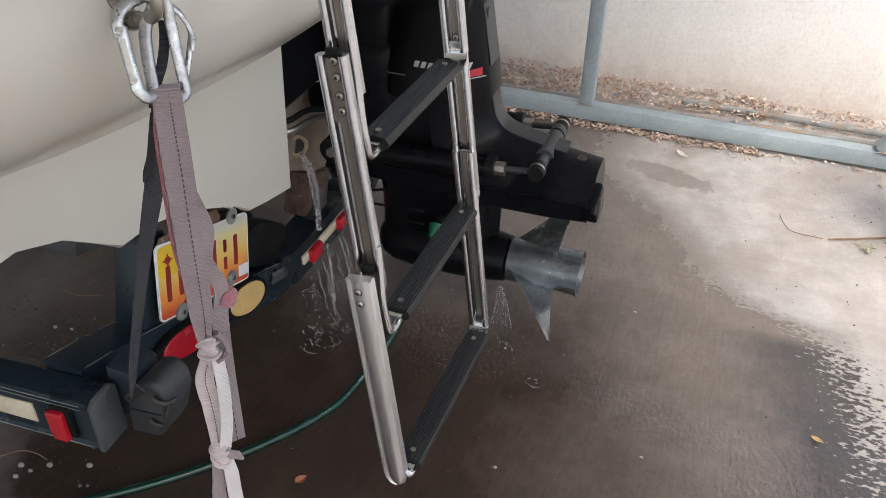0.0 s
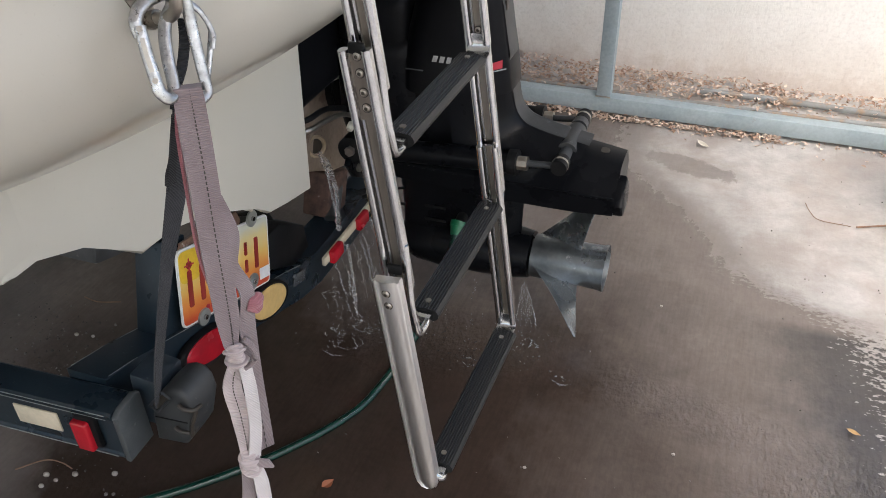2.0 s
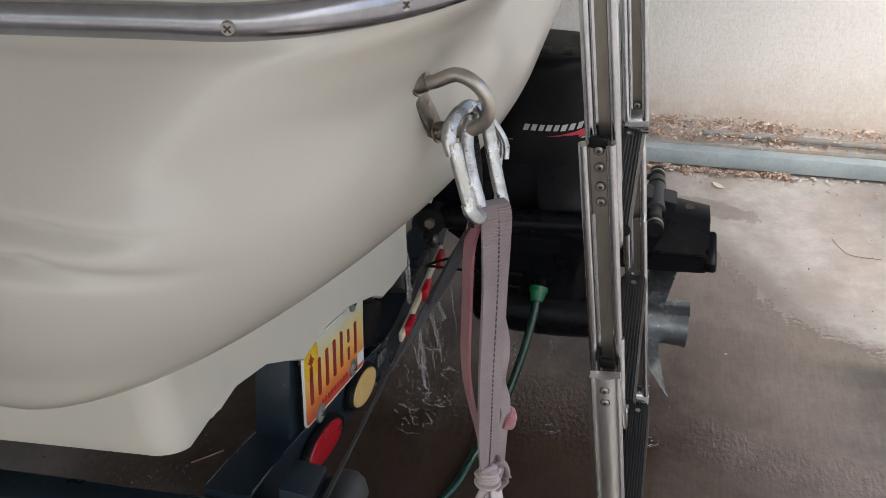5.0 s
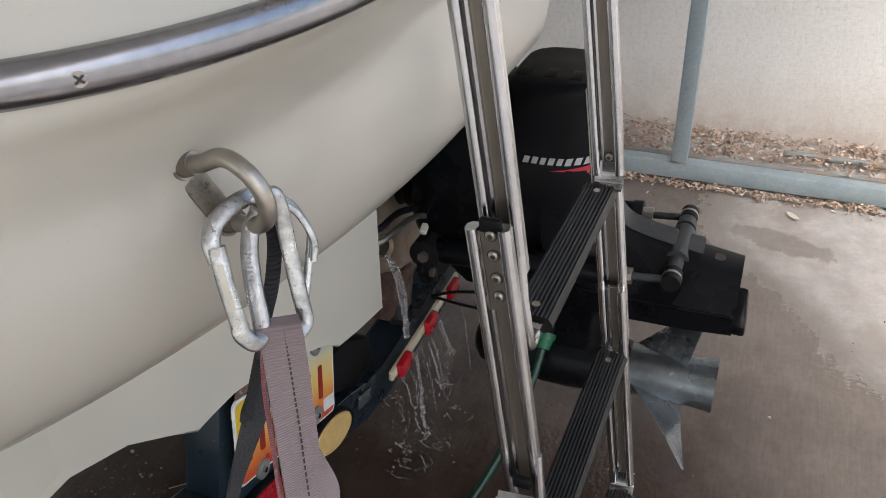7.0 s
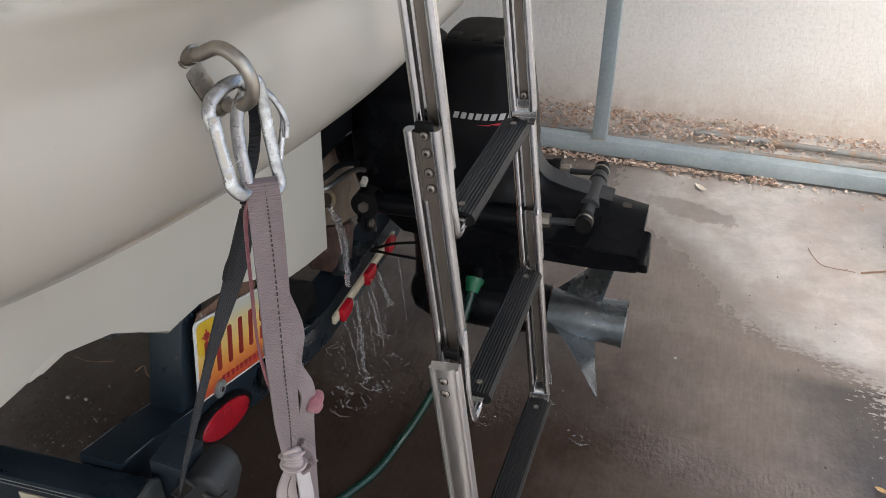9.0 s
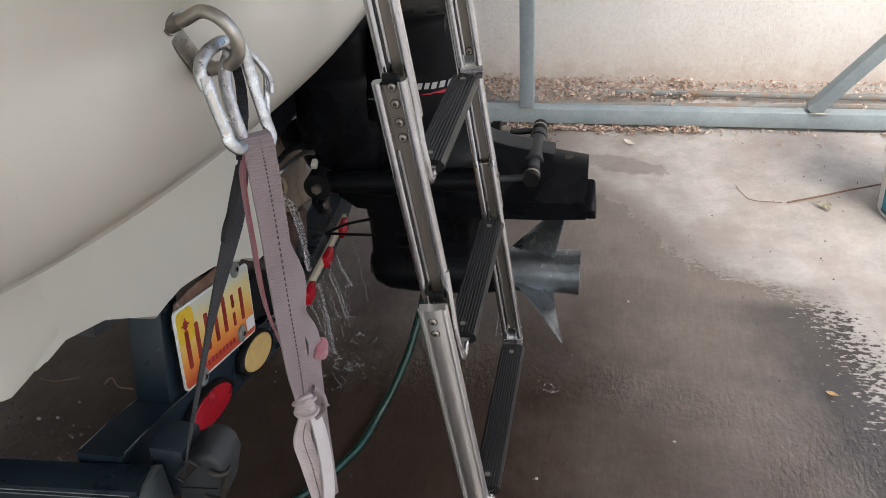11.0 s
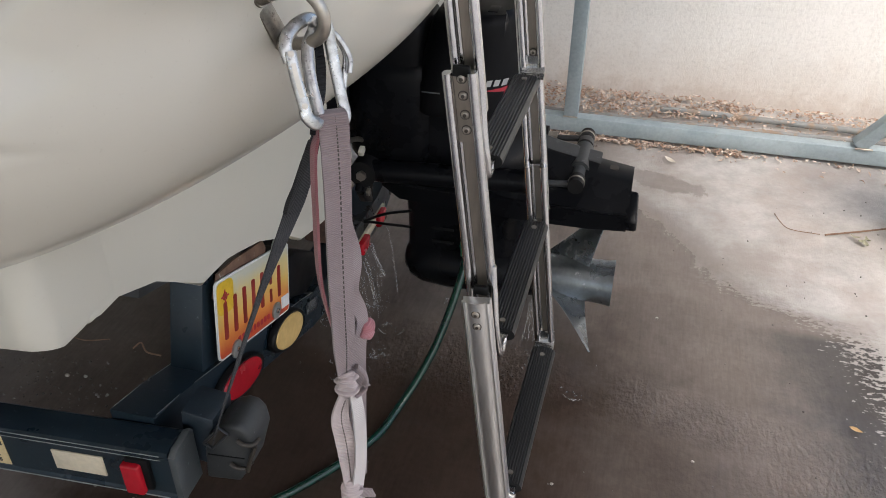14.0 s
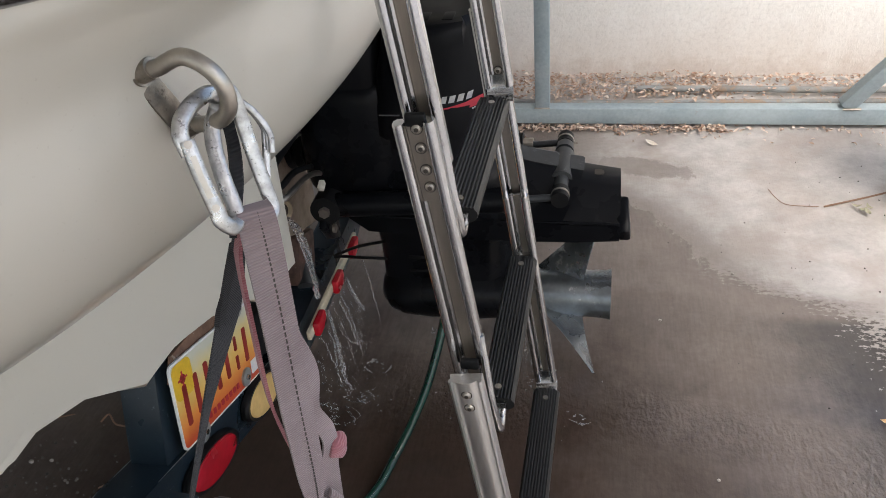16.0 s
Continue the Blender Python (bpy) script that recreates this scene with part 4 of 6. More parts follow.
        lw = (0.0050, 0.0050, 0.006)[k]
        foot = [(rail_x(yrail, z + 0.02, dxl), yrail + 0.001, z + 0.018), (xl + 0.008, yrail + 0.008, z - 0.003), (xl + 0.006, yl + 0.004, z - 0.007)]
        if k == 2:
            part("bend", tube(foot, lw), steel, lad)
        else:
            yt, start = ((-1.985, 1.01), (-2.003, 0.77))[k]
            down = [(rail_x(yt, start - f * (start - zt), 0.0168), yt + (yrail - yt) * f, start - f * (start - zt)) for f in (0.0, 0.35, 0.7, 1.0)]
            part("bend", tube(down + foot, lw), steel, lad)
        yq, dxr = ((-1.690, 0.010), (-1.678, 0.004), (-1.690, 0.006))[k]
        xq = rail_x(yq, z + 0.02, dxr)
        foot_way = [(xq, yq + 0.002, z + 0.034), (xq + 0.001, yq + 0.001, z + 0.020), (xq + 0.002, yq - 0.004, z + 0.010), (xq + 0.002, yq - 0.014, z + 0.0065)]
        ups = [(0, -1, 0.0), (0, -1, 0.1), (0, -0.8, 0.6), (0, -0.3, 1.0)]
        part("rail_foot", ribbon(foot_way, 0.0165, 0.0015, ups, 5)[0], steel, lad, "rail end turned over the rung")
    # hinges on the deck
    for y in (-1.976, -1.690):
        part("hinge", box((0.10, 0.03, 0.03), (-0.03, y, 1.355), 0.006), steel, lad)
    return settle(lad)


ladder()


# ---- stern drive ----
def side_place(y):
    return lambda u, v, w: Vector((u, y + w, v))


def drive():
    d = thing("stern_drive", "black boat propulsion drive with trim rams, flushed with water", "boat drive", at=(-0.1, -1.24, 0.15))
    yc = -1.235
    # gearcase strut with a rounded front
    strut = []
    for z, xf, xb, hw in ((0.43, -0.262, 0.060, 0.062), (0.40, -0.256, 0.045, 0.055), (0.36, -0.253, 0.036, 0.046), (0.31, -0.252, 0.034, 0.042), (0.26, -0.252, 0.034, 0.046), (0.21, -0.246, 0.03, 0.040), (0.19, -0.235, 0.03, 0.03)):
        row = []
        for i in range(25):
            t = 2 * math.pi * i / 25
            cx, sx = math.cos(t), math.sin(t)
            u = (xf + xb) / 2 + (xb - xf) / 2 * math.copysign(abs(cx) ** 0.45, cx)
            taper = 1.0 if cx < 0.5 else 1.0 - 0.75 * (cx - 0.5) / 0.5
            row.append((u, yc + hw * math.copysign(abs(sx) ** 0.8, sx) * taper, z))
        strut.append(row)
    bm, vs = grid_surface(strut, closed=True)
    bm.faces.new(vs[0])
    bm.faces.new(vs[-1][::-1])
    part("gearcase", bm, black_gloss, d, "glossy black lower gearcase")
    ax = Matrix.Translation((0, yc - 0.004, 0.226)) @ pose(0, 0, 0, 0, 90, 0)
    part("torpedo", lathe([(0.004, -0.262), (0.030, -0.256), (0.050, -0.24), (0.062, -0.21), (0.067, -0.15), (0.066, -0.05), (0.060, 0.03), (0.055, 0.062), (0.02, 0.064)], ax), black_gloss, d)
    for z in (0.30, 0.335):
        part("intake", box((0.05, 0.004, 0.006), (-0.16, yc - 0.045, z), 0.001), black_plastic, d)
    # propeller
    prop = part("propeller", lathe([(0.02, 0.066), (0.050, 0.067), (0.051, 0.075), (0.051, 0.13), (0.050, 0.19), (0.052, 0.222), (0.0545, 0.234), (0.0515, 0.234), (0.047, 0.20), (0.044, 0.11), (0.01, 0.10)], ax, 40), grey_metal, d, "bare grey worn aluminium propeller")

    def blade(angle):
        rows_f, rows_b = [], []
        for i in range(9):
            f = i / 8
            r = 0.046 + 0.134 * f
            chord = 0.108 * (1 - 0.72 * f) * math.sqrt(max(0.0, 1 - f ** 4)) + 0.005
            pitch = math.atan2(0.095, r)
            row_f, row_b = [], []
            for j in range(9):
                s = (j / 8 - 0.5) * chord + 0.016 * f
                thick = 0.0045 * (1 - f * 0.6) * (1 - (2 * j / 8 - 1) ** 2) + 0.0008
                u = 0.122 + s * math.sin(pitch) * 1.05 + 0.074 * f
                a = angle + s * math.cos(pitch) / r
                for row, k in ((row_f, 1), (row_b, -1)):
                    row.append((u + k * thick, yc - 0.004 + r * math.cos(a), 0.226 + r * math.sin(a)))
            rows_f.append(row_f)
            rows_b.append(row_b)
        bm, va = grid_surface(rows_f)
        _, vb = grid_surface(rows_b, bm)
        loop_a = [v for v in va[0]] + [r[-1] for r in va[1:]] + va[-1][-2::-1] + [r[0] for r in va[-2:0:-1]]
        loop_b = [v for v in vb[0]] + [r[-1] for r in vb[1:]] + vb[-1][-2::-1] + [r[0] for r in vb[-2:0:-1]]
        for i in range(len(loop_a)):
            j = (i + 1) % len(loop_a)
            bm.faces.new((loop_a[i], loop_a[j], loop_b[j], loop_b[i]))
        return bm
    for ang in (201, 321, 81):
        part("blade", blade(radians(ang)), grey_metal, prop)

    # plate above the propeller: ridged top, sloped flanks, short side walls
    tail = []
    for x, zt, hw, zs, zb in ((-0.30, 0.535, 0.05, 0.475, 0.432), (-0.25, 0.54, 0.085, 0.470, 0.425), (-0.05, 0.545, 0.095, 0.466, 0.420), (0.06, 0.545, 0.095, 0.463, 0.419), (0.16, 0.521, 0.092, 0.458, 0.418), (0.243, 0.507, 0.086, 0.455, 0.420)):
        tail.append([(x, yc - hw, zb), (x, yc - hw - 0.002, zs), (x, yc - 0.030, zt - 0.006), (x, yc - 0.018, zt), (x, yc + 0.040, zt), (x, yc + 0.052, zt - 0.006), (x, yc + hw + 0.002, zs), (x, yc + hw, zb)])
    bm, vs = grid_surface(tail, closed=True)
    bm.faces.new(vs[0])
    bm.faces.new(vs[-1][::-1])
    bmesh.ops.bevel(bm, geom=[e for e in bm.edges if e.is_manifold and e.calc_face_angle(0) > 0.5], offset=0.004, segments=2, affect="EDGES")
    plate = part("tail_housing", bm, black_gloss, d, "glossy black tail housing over the propeller")
    end = [(-0.084, 0.422), (-0.092, 0.446), (-0.078, 0.466), (-0.030, 0.486), (-0.012, 0.470), (-0.02, 0.424)]
    part("end_plate", prism(end, lambda u, v, w: Vector((0.232 + w + (0.492 - v) * 0.10, yc + u, v)), 0.026, 0.006), black_gloss, plate, "thin black end plate")
    part("bolt_hole", rod((0.200, yc + 0.012, 0.508), (0.200, yc + 0.012, 0.5155), 0.011, seg=18), ink, plate)
    part("rim", tube([(x, yc - 0.094, 0.464 + (0.0 if x > -0.2 else 0.004)) for x in (-0.25, -0.1, 0.05, 0.15, 0.24)], 0.003, steps=3, seg=8), black_gloss, plate)

    # upper leg: flanks that draw in to a narrow rear edge and sweep out over the tail
    ridge = ((-0.004, 0.735), (0.002, 0.690), (0.006, 0.655), (0.012, 0.615), (0.020, 0.590), (0.037, 0.570), (0.062, 0.560), (0.095, 0.552), (0.135, 0.545), (0.172, 0.538))
    flank = ((-0.085, 0.735), (-0.085, 0.690), (-0.085, 0.650), (-0.080, 0.600), (-0.070, 0.565), (-0.045, 0.540), (-0.010, 0.524), (0.040, 0.514), (0.095, 0.507), (0.150, 0.503))
    ridge, flank = spline([(x, 0, z) for x, z in ridge], 4), spline([(x, 0, z) for x, z in flank], 4)
    cover, band = [], []
    for r, f in zip(ridge, flank):
        c = r.lerp(f, 0.16)
        half = [(r.x, 0.024, r.z), (r.x - 0.002, 0.034, r.z - 0.001), (c.x, 0.043, c.z), (r.x * 0.5 + f.x * 0.5, 0.068, r.z * 0.42 + f.z * 0.58), (f.x, 0.092, f.z), (f.x - 0.02, 0.094, f.z - 0.05)]
        cover.append([(x, yc - w, z) for x, w, z in half[::-1]] + [(x, yc + w, z) for x, w, z in half])
        band.append([(r.x + 0.0012, yc + w, r.z + 0.0012) for w in (-0.026, -0.012, 0.012, 0.026)])
    leg = part("upper_leg", grid_surface(cover)[0], black_gloss, d, "black leg swept out over the tail", smooth=50)
    part("worn_edge", grid_surface(band)[0], edge_worn, leg, "grey worn rear edge")
    part("leg_core", box((0.19, 0.15, 0.22), (-0.165, yc, 0.56), 0.03, seg=3), black_gloss, d)
    # cowl: upright shell, wide in front and drawn in to a narrow back

    def cowl_ring(z, xf, xr, hw):
        half = [(xf, 0.0), (xf + 0.002, hw * 0.62), (xf + 0.010, hw * 0.80), (xf + 0.028, hw * 0.95), (xf + 0.06, hw), (-0.095, hw), (-0.060, hw * 0.945), (-0.034, hw * 0.80), (xr - 0.012, hw * 0.52), (xr - 0.003, hw * 0.42), (xr, hw * 0.30)]
        return [(x, yc - w, z) for x, w in half] + [(x, yc + w, z) for x, w in half[:0:-1]]
    shell = [cowl_ring(*row) for row in ((0.640, -0.212, 0.010, 0.106), (0.700, -0.208, 0.003, 0.107), (0.704, -0.206, 0.001, 0.105), (0.760, -0.198, -0.007, 0.103), (0.806, -0.186, -0.014, 0.099), (0.830, -0.180, -0.019, 0.096), (0.842, -0.172, -0.023, 0.090), (0.848, -0.164, -0.028, 0.082))]
    cbm, vs = grid_surface(shell, closed=True)
    cbm.faces.new(vs[-1])
    cowl = part("cowl", cbm, black_satin, d, "satin black top cowl with a worn maker's stripe", smooth=40)
    part("rear_edge", grid_surface([[(x + 0.0012, yc + w, z) for w in (-0.030, -0.01, 0.01, 0.030)] for x, z in ((0.0026, 0.706), (-0.0068, 0.760), (-0.0138, 0.806), (-0.0188, 0.828))])[0], edge_worn, cowl, "grey worn rear edge")
    part("vent", box((0.004, 0.016, 0.020), (-0.0125, yc - 0.010, 0.806), 0.001), ink, cowl)
    for x in (-0.150, -0.105, -0.062):
        part("lid_lug", box((0.020, 0.040, 0.006), (x, yc - 0.040, 0.8465), 0.002), black_satin, cowl)

    def face(x):
        for (x0, w0), (x1, w1) in zip(((-0.15, 0.105), (-0.095, 0.105), (-0.060, 0.099), (-0.034, 0.084)), ((-0.095, 0.105), (-0.060, 0.099), (-0.034, 0.084), (0.002, 0.045))):
            if x <= x1:
                return yc - w0 - (w1 - w0) * (x - x0) / (x1 - x0) - 0.0012
        return yc - 0.045

    def decal(name, u0, u1, low, high, material, label, lean=0.0):
        us = [u0 + (u1 - u0) * i / 8 for i in range(9)]
        rows = [[(u + lean * k, face(u + lean * k), z) for u in us for z in [low(u) + (high(u) - low(u)) * k]] for k in (0.0, 0.5, 1.0)]
        return part(name, grid_surface(rows)[0], material, cowl, label)
    decal("stripe", -0.19, 0.0, lambda u: 0.6905, lambda u: 0.6935, grey_metal, "thin grey line")
    decal("swoosh", -0.12, -0.006, lambda u: 0.695, lambda u: 0.696 + 0.016 * ((u + 0.12) / 0.114) ** 0.8, red_paint, "red swoosh decal")
    u = -0.134
    for w in (0.012, 0.012, 0.011, 0.012, 0.011, 0.012, 0.012, 0.011):
        decal("mark", u, u + w * 0.82, lambda u: 0.713, lambda u: 0.726, decal_pale, "pale worn maker's mark", 0.004)
        u += w + 0.0025

    # trim rams on both flanks with their aft pin
    for s in (-1, 1):
        y = yc + s * (0.103 if s < 0 else 0.11)
        ram = part("trim_ram", rod((-0.310, y, 0.497), (0.030, y, 0.518), 0.024, seg=24), black_gloss, d, "black hydraulic trim ram")
        part("collar", rod((0.028, y, 0.518), (0.046, y, 0.519), 0.0265, seg=20), black_plastic, ram)
        part("gland", rod((0.046, y, 0.519), (0.066, y, 0.520), 0.015, seg=8), steel_dull, ram)
        part("piston_rod", rod((0.064, y, 0.520), (0.125, y, 0.526), 0.0070, seg=16), edge_worn, ram, "dark piston rod")
        part("eye_end", rod((0.132, y - 0.016, 0.529), (0.132, y + 0.018, 0.529), 0.0165, seg=20), black_plastic, ram)
        part("ring", rod((0.132, y - 0.002, 0.529), (0.132, y + 0.004, 0.529), 0.0172, seg=20), steel_dull, ram)
        part("front_eye", rod((-0.318, y - 0.024, 0.497), (-0.318, y + 0.024, 0.497), 0.030, seg=20), black_plastic, ram)
        part("nut", rod((-0.318, y - 0.034, 0.497), (-0.318, y - 0.024, 0.497), 0.011, seg=6), steel_dull, ram)
    part("aft_pin", rod((0.132, yc - 0.10, 0.530), (0.132, yc + 0.080, 0.530), 0.0130, seg=20), grey_plastic, d, "worn dark cross pin")
    part("pin_boss", rod((0.132, yc - 0.048, 0.530), (0.132, yc + 0.05, 0.530), 0.020, seg=20), grey_plastic, d)
    part("pin_cap", rod((0.132, yc + 0.062, 0.530), (0.132, yc + 0.088, 0.530), 0.0185, 0.017, seg=20), grey_plastic, d)

    # mounting on the transom
    gim = box((0.26, 0.56, 0.26), (-0.485, yc + 0.0, 0.755), 0.03, seg=4)
    part("transom_housing", gim, black_satin, d, "black transom shield filling the motor well")
    part("pivot_housing", box((0.17, 0.17, 0.20), (-0.275, yc + 0.005, 0.725), 0.035, seg=4), black_satin, d)
    part("bell_housing", box((0.20, 0.20, 0.26), (-0.27, yc + 0.01, 0.62), 0.05, seg=4), black_gloss, d)
    part("bellows", lathe([(0.05, -0.06), (0.062, -0.05), (0.05, -0.04), (0.062, -0.03), (0.05, -0.02), (0.062, -0.01), (0.05, 0.0), (0.062, 0.01), (0.05, 0.02)], Matrix.Translation((-0.40, yc + 0.05, 0.56)) @ pose(0, 0, 0, 0, 90, 0)), black_plastic, d)
    part("hydraulic_hose", tube([(-0.36, -1.53, 0.612), (-0.335, -1.496, 0.607), (-0.33, -1.440, 0.600), (-0.33, -1.385, 0.588), (-0.33, -1.332, 0.565), (-0.325, -1.280, 0.530), (-0.322, -1.262, 0.500)], 0.0055), steel_dull, d, "grey hydraulic hose")
    part("hydraulic_hose", tube([(-0.37, -1.53, 0.625), (-0.345, -1.477, 0.620), (-0.345, -1.420, 0.612), (-0.345, -1.373, 0.597), (-0.345, -1.289, 0.555), (-0.34, -1.20, 0.49)], 0.0060), black_plastic, d, "black hydraulic hose")
    part("hose_clip", box((0.012, 0.020, 0.014), Matrix.Translation((-0.322, -1.345, 0.545)) @ pose(0, 0, 0, 25, 0, 0), 0.003), gel_dull, d)
    part("link", prism([(-1.372, 0.462), (-1.345, 0.500), (-1.300, 0.492), (-1.292, 0.440), (-1.300, 0.395), (-1.345, 0.420)], lambda u, v, w: Vector((-0.318 - w, u, v)), 0.016, 0.004), black_gloss, d, "black link under the ram")
    part("link_pin", rod((-0.334, -1.335, 0.440), (-0.312, -1.335, 0.440), 0.009, seg=16), steel_dull, d)
    part("cable", tube([(-0.372, -1.222, 0.288), (-0.355, -1.224, 0.298), (-0.30, -1.255, 0.340), (-0.235, -1.276, 0.370)], 0.0034), black_plastic, d)
    part("cable", tube([(-0.372, -1.222, 0.284), (-0.355, -1.226, 0.290), (-0.30, -1.256, 0.311), (-0.235, -1.276, 0.326)], 0.0034), black_plastic, d)
    pad = part("keel_pad", prism([(-1.40, 0.58), (-1.372, 0.425), (-1.25, 0.365), (-1.12, 0.315), (-1.12, 0.58)], lambda u, v, w: Vector((-0.43 - w, u, v)), 0.16, 0.012, seg=3), keel_beige, d, "stained beige keel pad behind the drive")
    fit_m = Matrix.Translation((-0.432, -1.318, 0.466)) @ pose(0, 0, 0, 0, 80, -25)
    part("outlet", lathe([(0.017, 0.0), (0.025, 0.002), (0.026, 0.010), (0.022, 0.013), (0.018, 0.008), (0.017, -0.01)], fit_m), beige_pvc, pad, "cream through-hull outlet ring")
    part("outlet_bore", rod(fit_m @ Vector((0, 0, -0.01)), fit_m @ Vector((0, 0, 0.006)), 0.0168, seg=20), ink, pad)
    part("bracket", box((0.07, 0.10, 0.11), Matrix.Translation((-0.46, -1.245, 0.300)) @ pose(0, 0, 0, -20, 0, 0), 0.008), rust, d, "rust-brown bracket below the keel")
    return settle(d)


drive()


# ---- garden hose on the flushing port ----
def garden_hose():
    h = thing("garden_hose", "green garden hose with a pale stripe feeding the drive", "hose", at=(-0.25, -1.7, 0.0))
    way = [(-0.094, -1.325, 0.300), (-0.099, -1.355, 0.262), (-0.112, -1.40, 0.20), (-0.135, -1.45, 0.125), (-0.165, -1.50, 0.062), (-0.192, -1.555, 0.024), (-0.212, -1.62, 0.011),
           (-0.245, -1.69, 0.010), (-0.285, -1.752, 0.010), (-0.345, -1.83, 0.010), (-0.44, -1.93, 0.010), (-0.56, -2.03, 0.010), (-0.75, -2.16, 0.010), (-1.1, -2.35, 0.010)]
    tubing = part("tubing", tube(way, 0.0092, steps=7, seg=16), hose_green, h)
    part("stripe", sweep([(-0.0008, -0.0004), (0.0008, -0.0004), (0.0008, 0.0006), (-0.0008, 0.0006)], [p + Vector((0.006, 0.002, 0.0068)) for p in spline(way, 7)]), stripe_green, tubing)
    a, b = Vector((-0.0945, -1.330, 0.290)), Vector((-0.0935, -1.308, 0.312))
    part("coupling", rod(a.lerp(b, 0.35), b, 0.0140, 0.0185, seg=20), cup_green, h, "bright green coupling")
    part("collar", rod(b, b + (b - a).normalized() * 0.012, 0.0205, seg=20), cup_green, h)
    part("port", rod((-0.0935, -1.30, 0.318), (-0.0935, -1.265, 0.325), 0.013, seg=16), black_plastic, h)
    return settle(h)


garden_hose()


# ---- trailer ----
def trailer():
    t = thing("boat_trailer", "dark blue painted steel boat trailer tail with lamps and number plate", "trailer", at=(-0.8, -1.25, 0.0))
    tilt = 0.075
    L = 2.4

    def along(x, y, z):
        return Vector((x, y, z + (x + 0.345) * tilt))
    # side beam: folded section with a pressed line below its top edge
    sec = [(-2.129, 0.356), (-2.133, 0.360), (-2.1335, 0.364), (-2.130, 0.368), (-2.130, 0.437), (-2.1335, 0.4395), (-2.1335, 0.4425), (-2.1305, 0.4445), (-2.1305, 0.4465), (-2.1345, 0.4485), (-2.1345, 0.4515), (-2.131, 0.4545),
           (-2.118, 0.4575), (-2.100, 0.4580), (-2.086, 0.4570), (-2.081, 0.453), (-2.080, 0.356)]
    rows = [[along(x, y, z) for y, z in sec] for x in (-0.345, -0.9, -0.345 - L)]
    bm, vs = grid_surface(rows, closed=True)
    bm.faces.new(vs[0])
    bm.faces.new(vs[-1][::-1])
    beam = part("side_beam", bm, navy, t, "dark blue side beam with a scuffed edge", smooth=25)
    for y, z, r in ((-2.1343, 0.4412, 0.0008), (-2.1350, 0.4503, 0.0009), (-2.1340, 0.3615, 0.0010)):
        way = [along(-0.357 - 0.05 * i, y, z) for i in range(16)]
        part("worn_edge", sweep(circle(r, 6), way, scale=[0.55 + 0.45 * abs(math.sin(i * 1.9 + z * 50)) for i in range(16)]), washer, beam, "paint worn to bare metal along the fold")
    cap = [(-2.134, 0.356), (-2.134, 0.449), (-2.123, 0.457), (-2.087, 0.460), (-2.078, 0.454), (-2.078, 0.358)]
    part("end_cap", prism(cap, lambda u, v, w: Vector((-0.345 + w, u, v)), 0.012, 0.003), cap_grey, beam, "scuffed grey end cap")
    yf = -2.1312
    m = lambda x, z: Matrix(((1, 0, 0, x), (0, 0, -1, yf), (tilt, 1, 0, z + (x + 0.345) * tilt), (0, 0, 0, 1)))
    dec = part("warning_label", box((0.106, 0.062, 0.0012), m(-0.686, 0.4035), 0.0), decal_tan, beam, "tan warning sticker with dark lettering")
    part("band", box((0.100, 0.017, 0.0006), m(-0.686, 0.4235) @ Matrix.Translation((0, 0, 0.0008)), 0.0), ink, dec)
    mt = lambda x, z: m(x, z) @ Matrix.Translation((0, 0, 0.0016))
    part("lettering", text_bm("WARNING", 0.0185, mt(-0.7335, 0.4175)), decal_tan, dec)
    for k, line in enumerate(("PROPERLY SECURE", "BOAT TO TRAILER", "WITH TIE DOWNS")):
        part("lettering", text_bm(line, 0.0105, mt(-0.7335, 0.4045 - 0.0125 * k)), ink, dec)
    part("reflector", box((0.088, 0.040, 0.003), m(-0.503, 0.4045), 0.001), ivory, beam, "yellowed white reflector")
    lamp = part("marker_lamp", box((0.038, 0.064, 0.010), m(-0.3985, 0.4095) @ Matrix.Translation((0.002, 0.0, 0.003)), 0.003), black_plastic, beam, "side marker lamp on a black base")
    part("lens", box((0.031, 0.060, 0.014), m(-0.4035, 0.4035) @ Matrix.Translation((0, 0, 0.010)), 0.004, seg=3), red_lens, lamp, "red lamp lens")

    # vee-shaped tail member
    slope = math.atan2(-0.17, 0.50)
    cross = [(-2.08, 0.462), (-2.00, 0.440), (-1.50, 0.268), (-1.43, 0.252), (-1.05, 0.252), (-0.98, 0.268), (-0.44, 0.452), (-0.44, 0.380), (-0.99, 0.180), (-1.06, 0.165), (-1.42, 0.165), (-1.51, 0.185), (-2.02, 0.362), (-2.08, 0.375)]
    part("tail_member", prism(cross, lambda u, v, w: Vector((-0.395 - w, u, v)), 0.075, 0.004), navy, t, "dark blue vee-shaped cross member")
    for x in (-0.397, -0.468):
        way = [Vector((x, -2.07 + 0.57 * i / 9, 0.4585 - 0.19 * i / 9 + (0.0035 if 0 < i < 9 else 0.0))) for i in range(10)]
        part("worn_edge", sweep(circle(0.0011, 6), way, scale=[0.5 + 0.5 * abs(math.sin(i * 2.3 + x * 40)) for i in range(10)]), washer, t, "paint worn to bare metal along the edge")
    # post of the side guide, leaning square to the member
    m2 = Matrix.Translation((-0.435, -1.882, 0.465)) @ pose(0, 0, 0, -18, 0, 0)
    part("guide_post", box((0.06, 0.056, 0.22), m2, 0.004), navy, t)
    part("weld", tube([(-0.405, -1.955, 0.418), (-0.405, -1.93, 0.408), (-0.405, -1.89, 0.396)], 0.004, steps=3, seg=8), grey_plastic, t)
    # number plate
    ang = math.atan2(-0.088, 0.262)
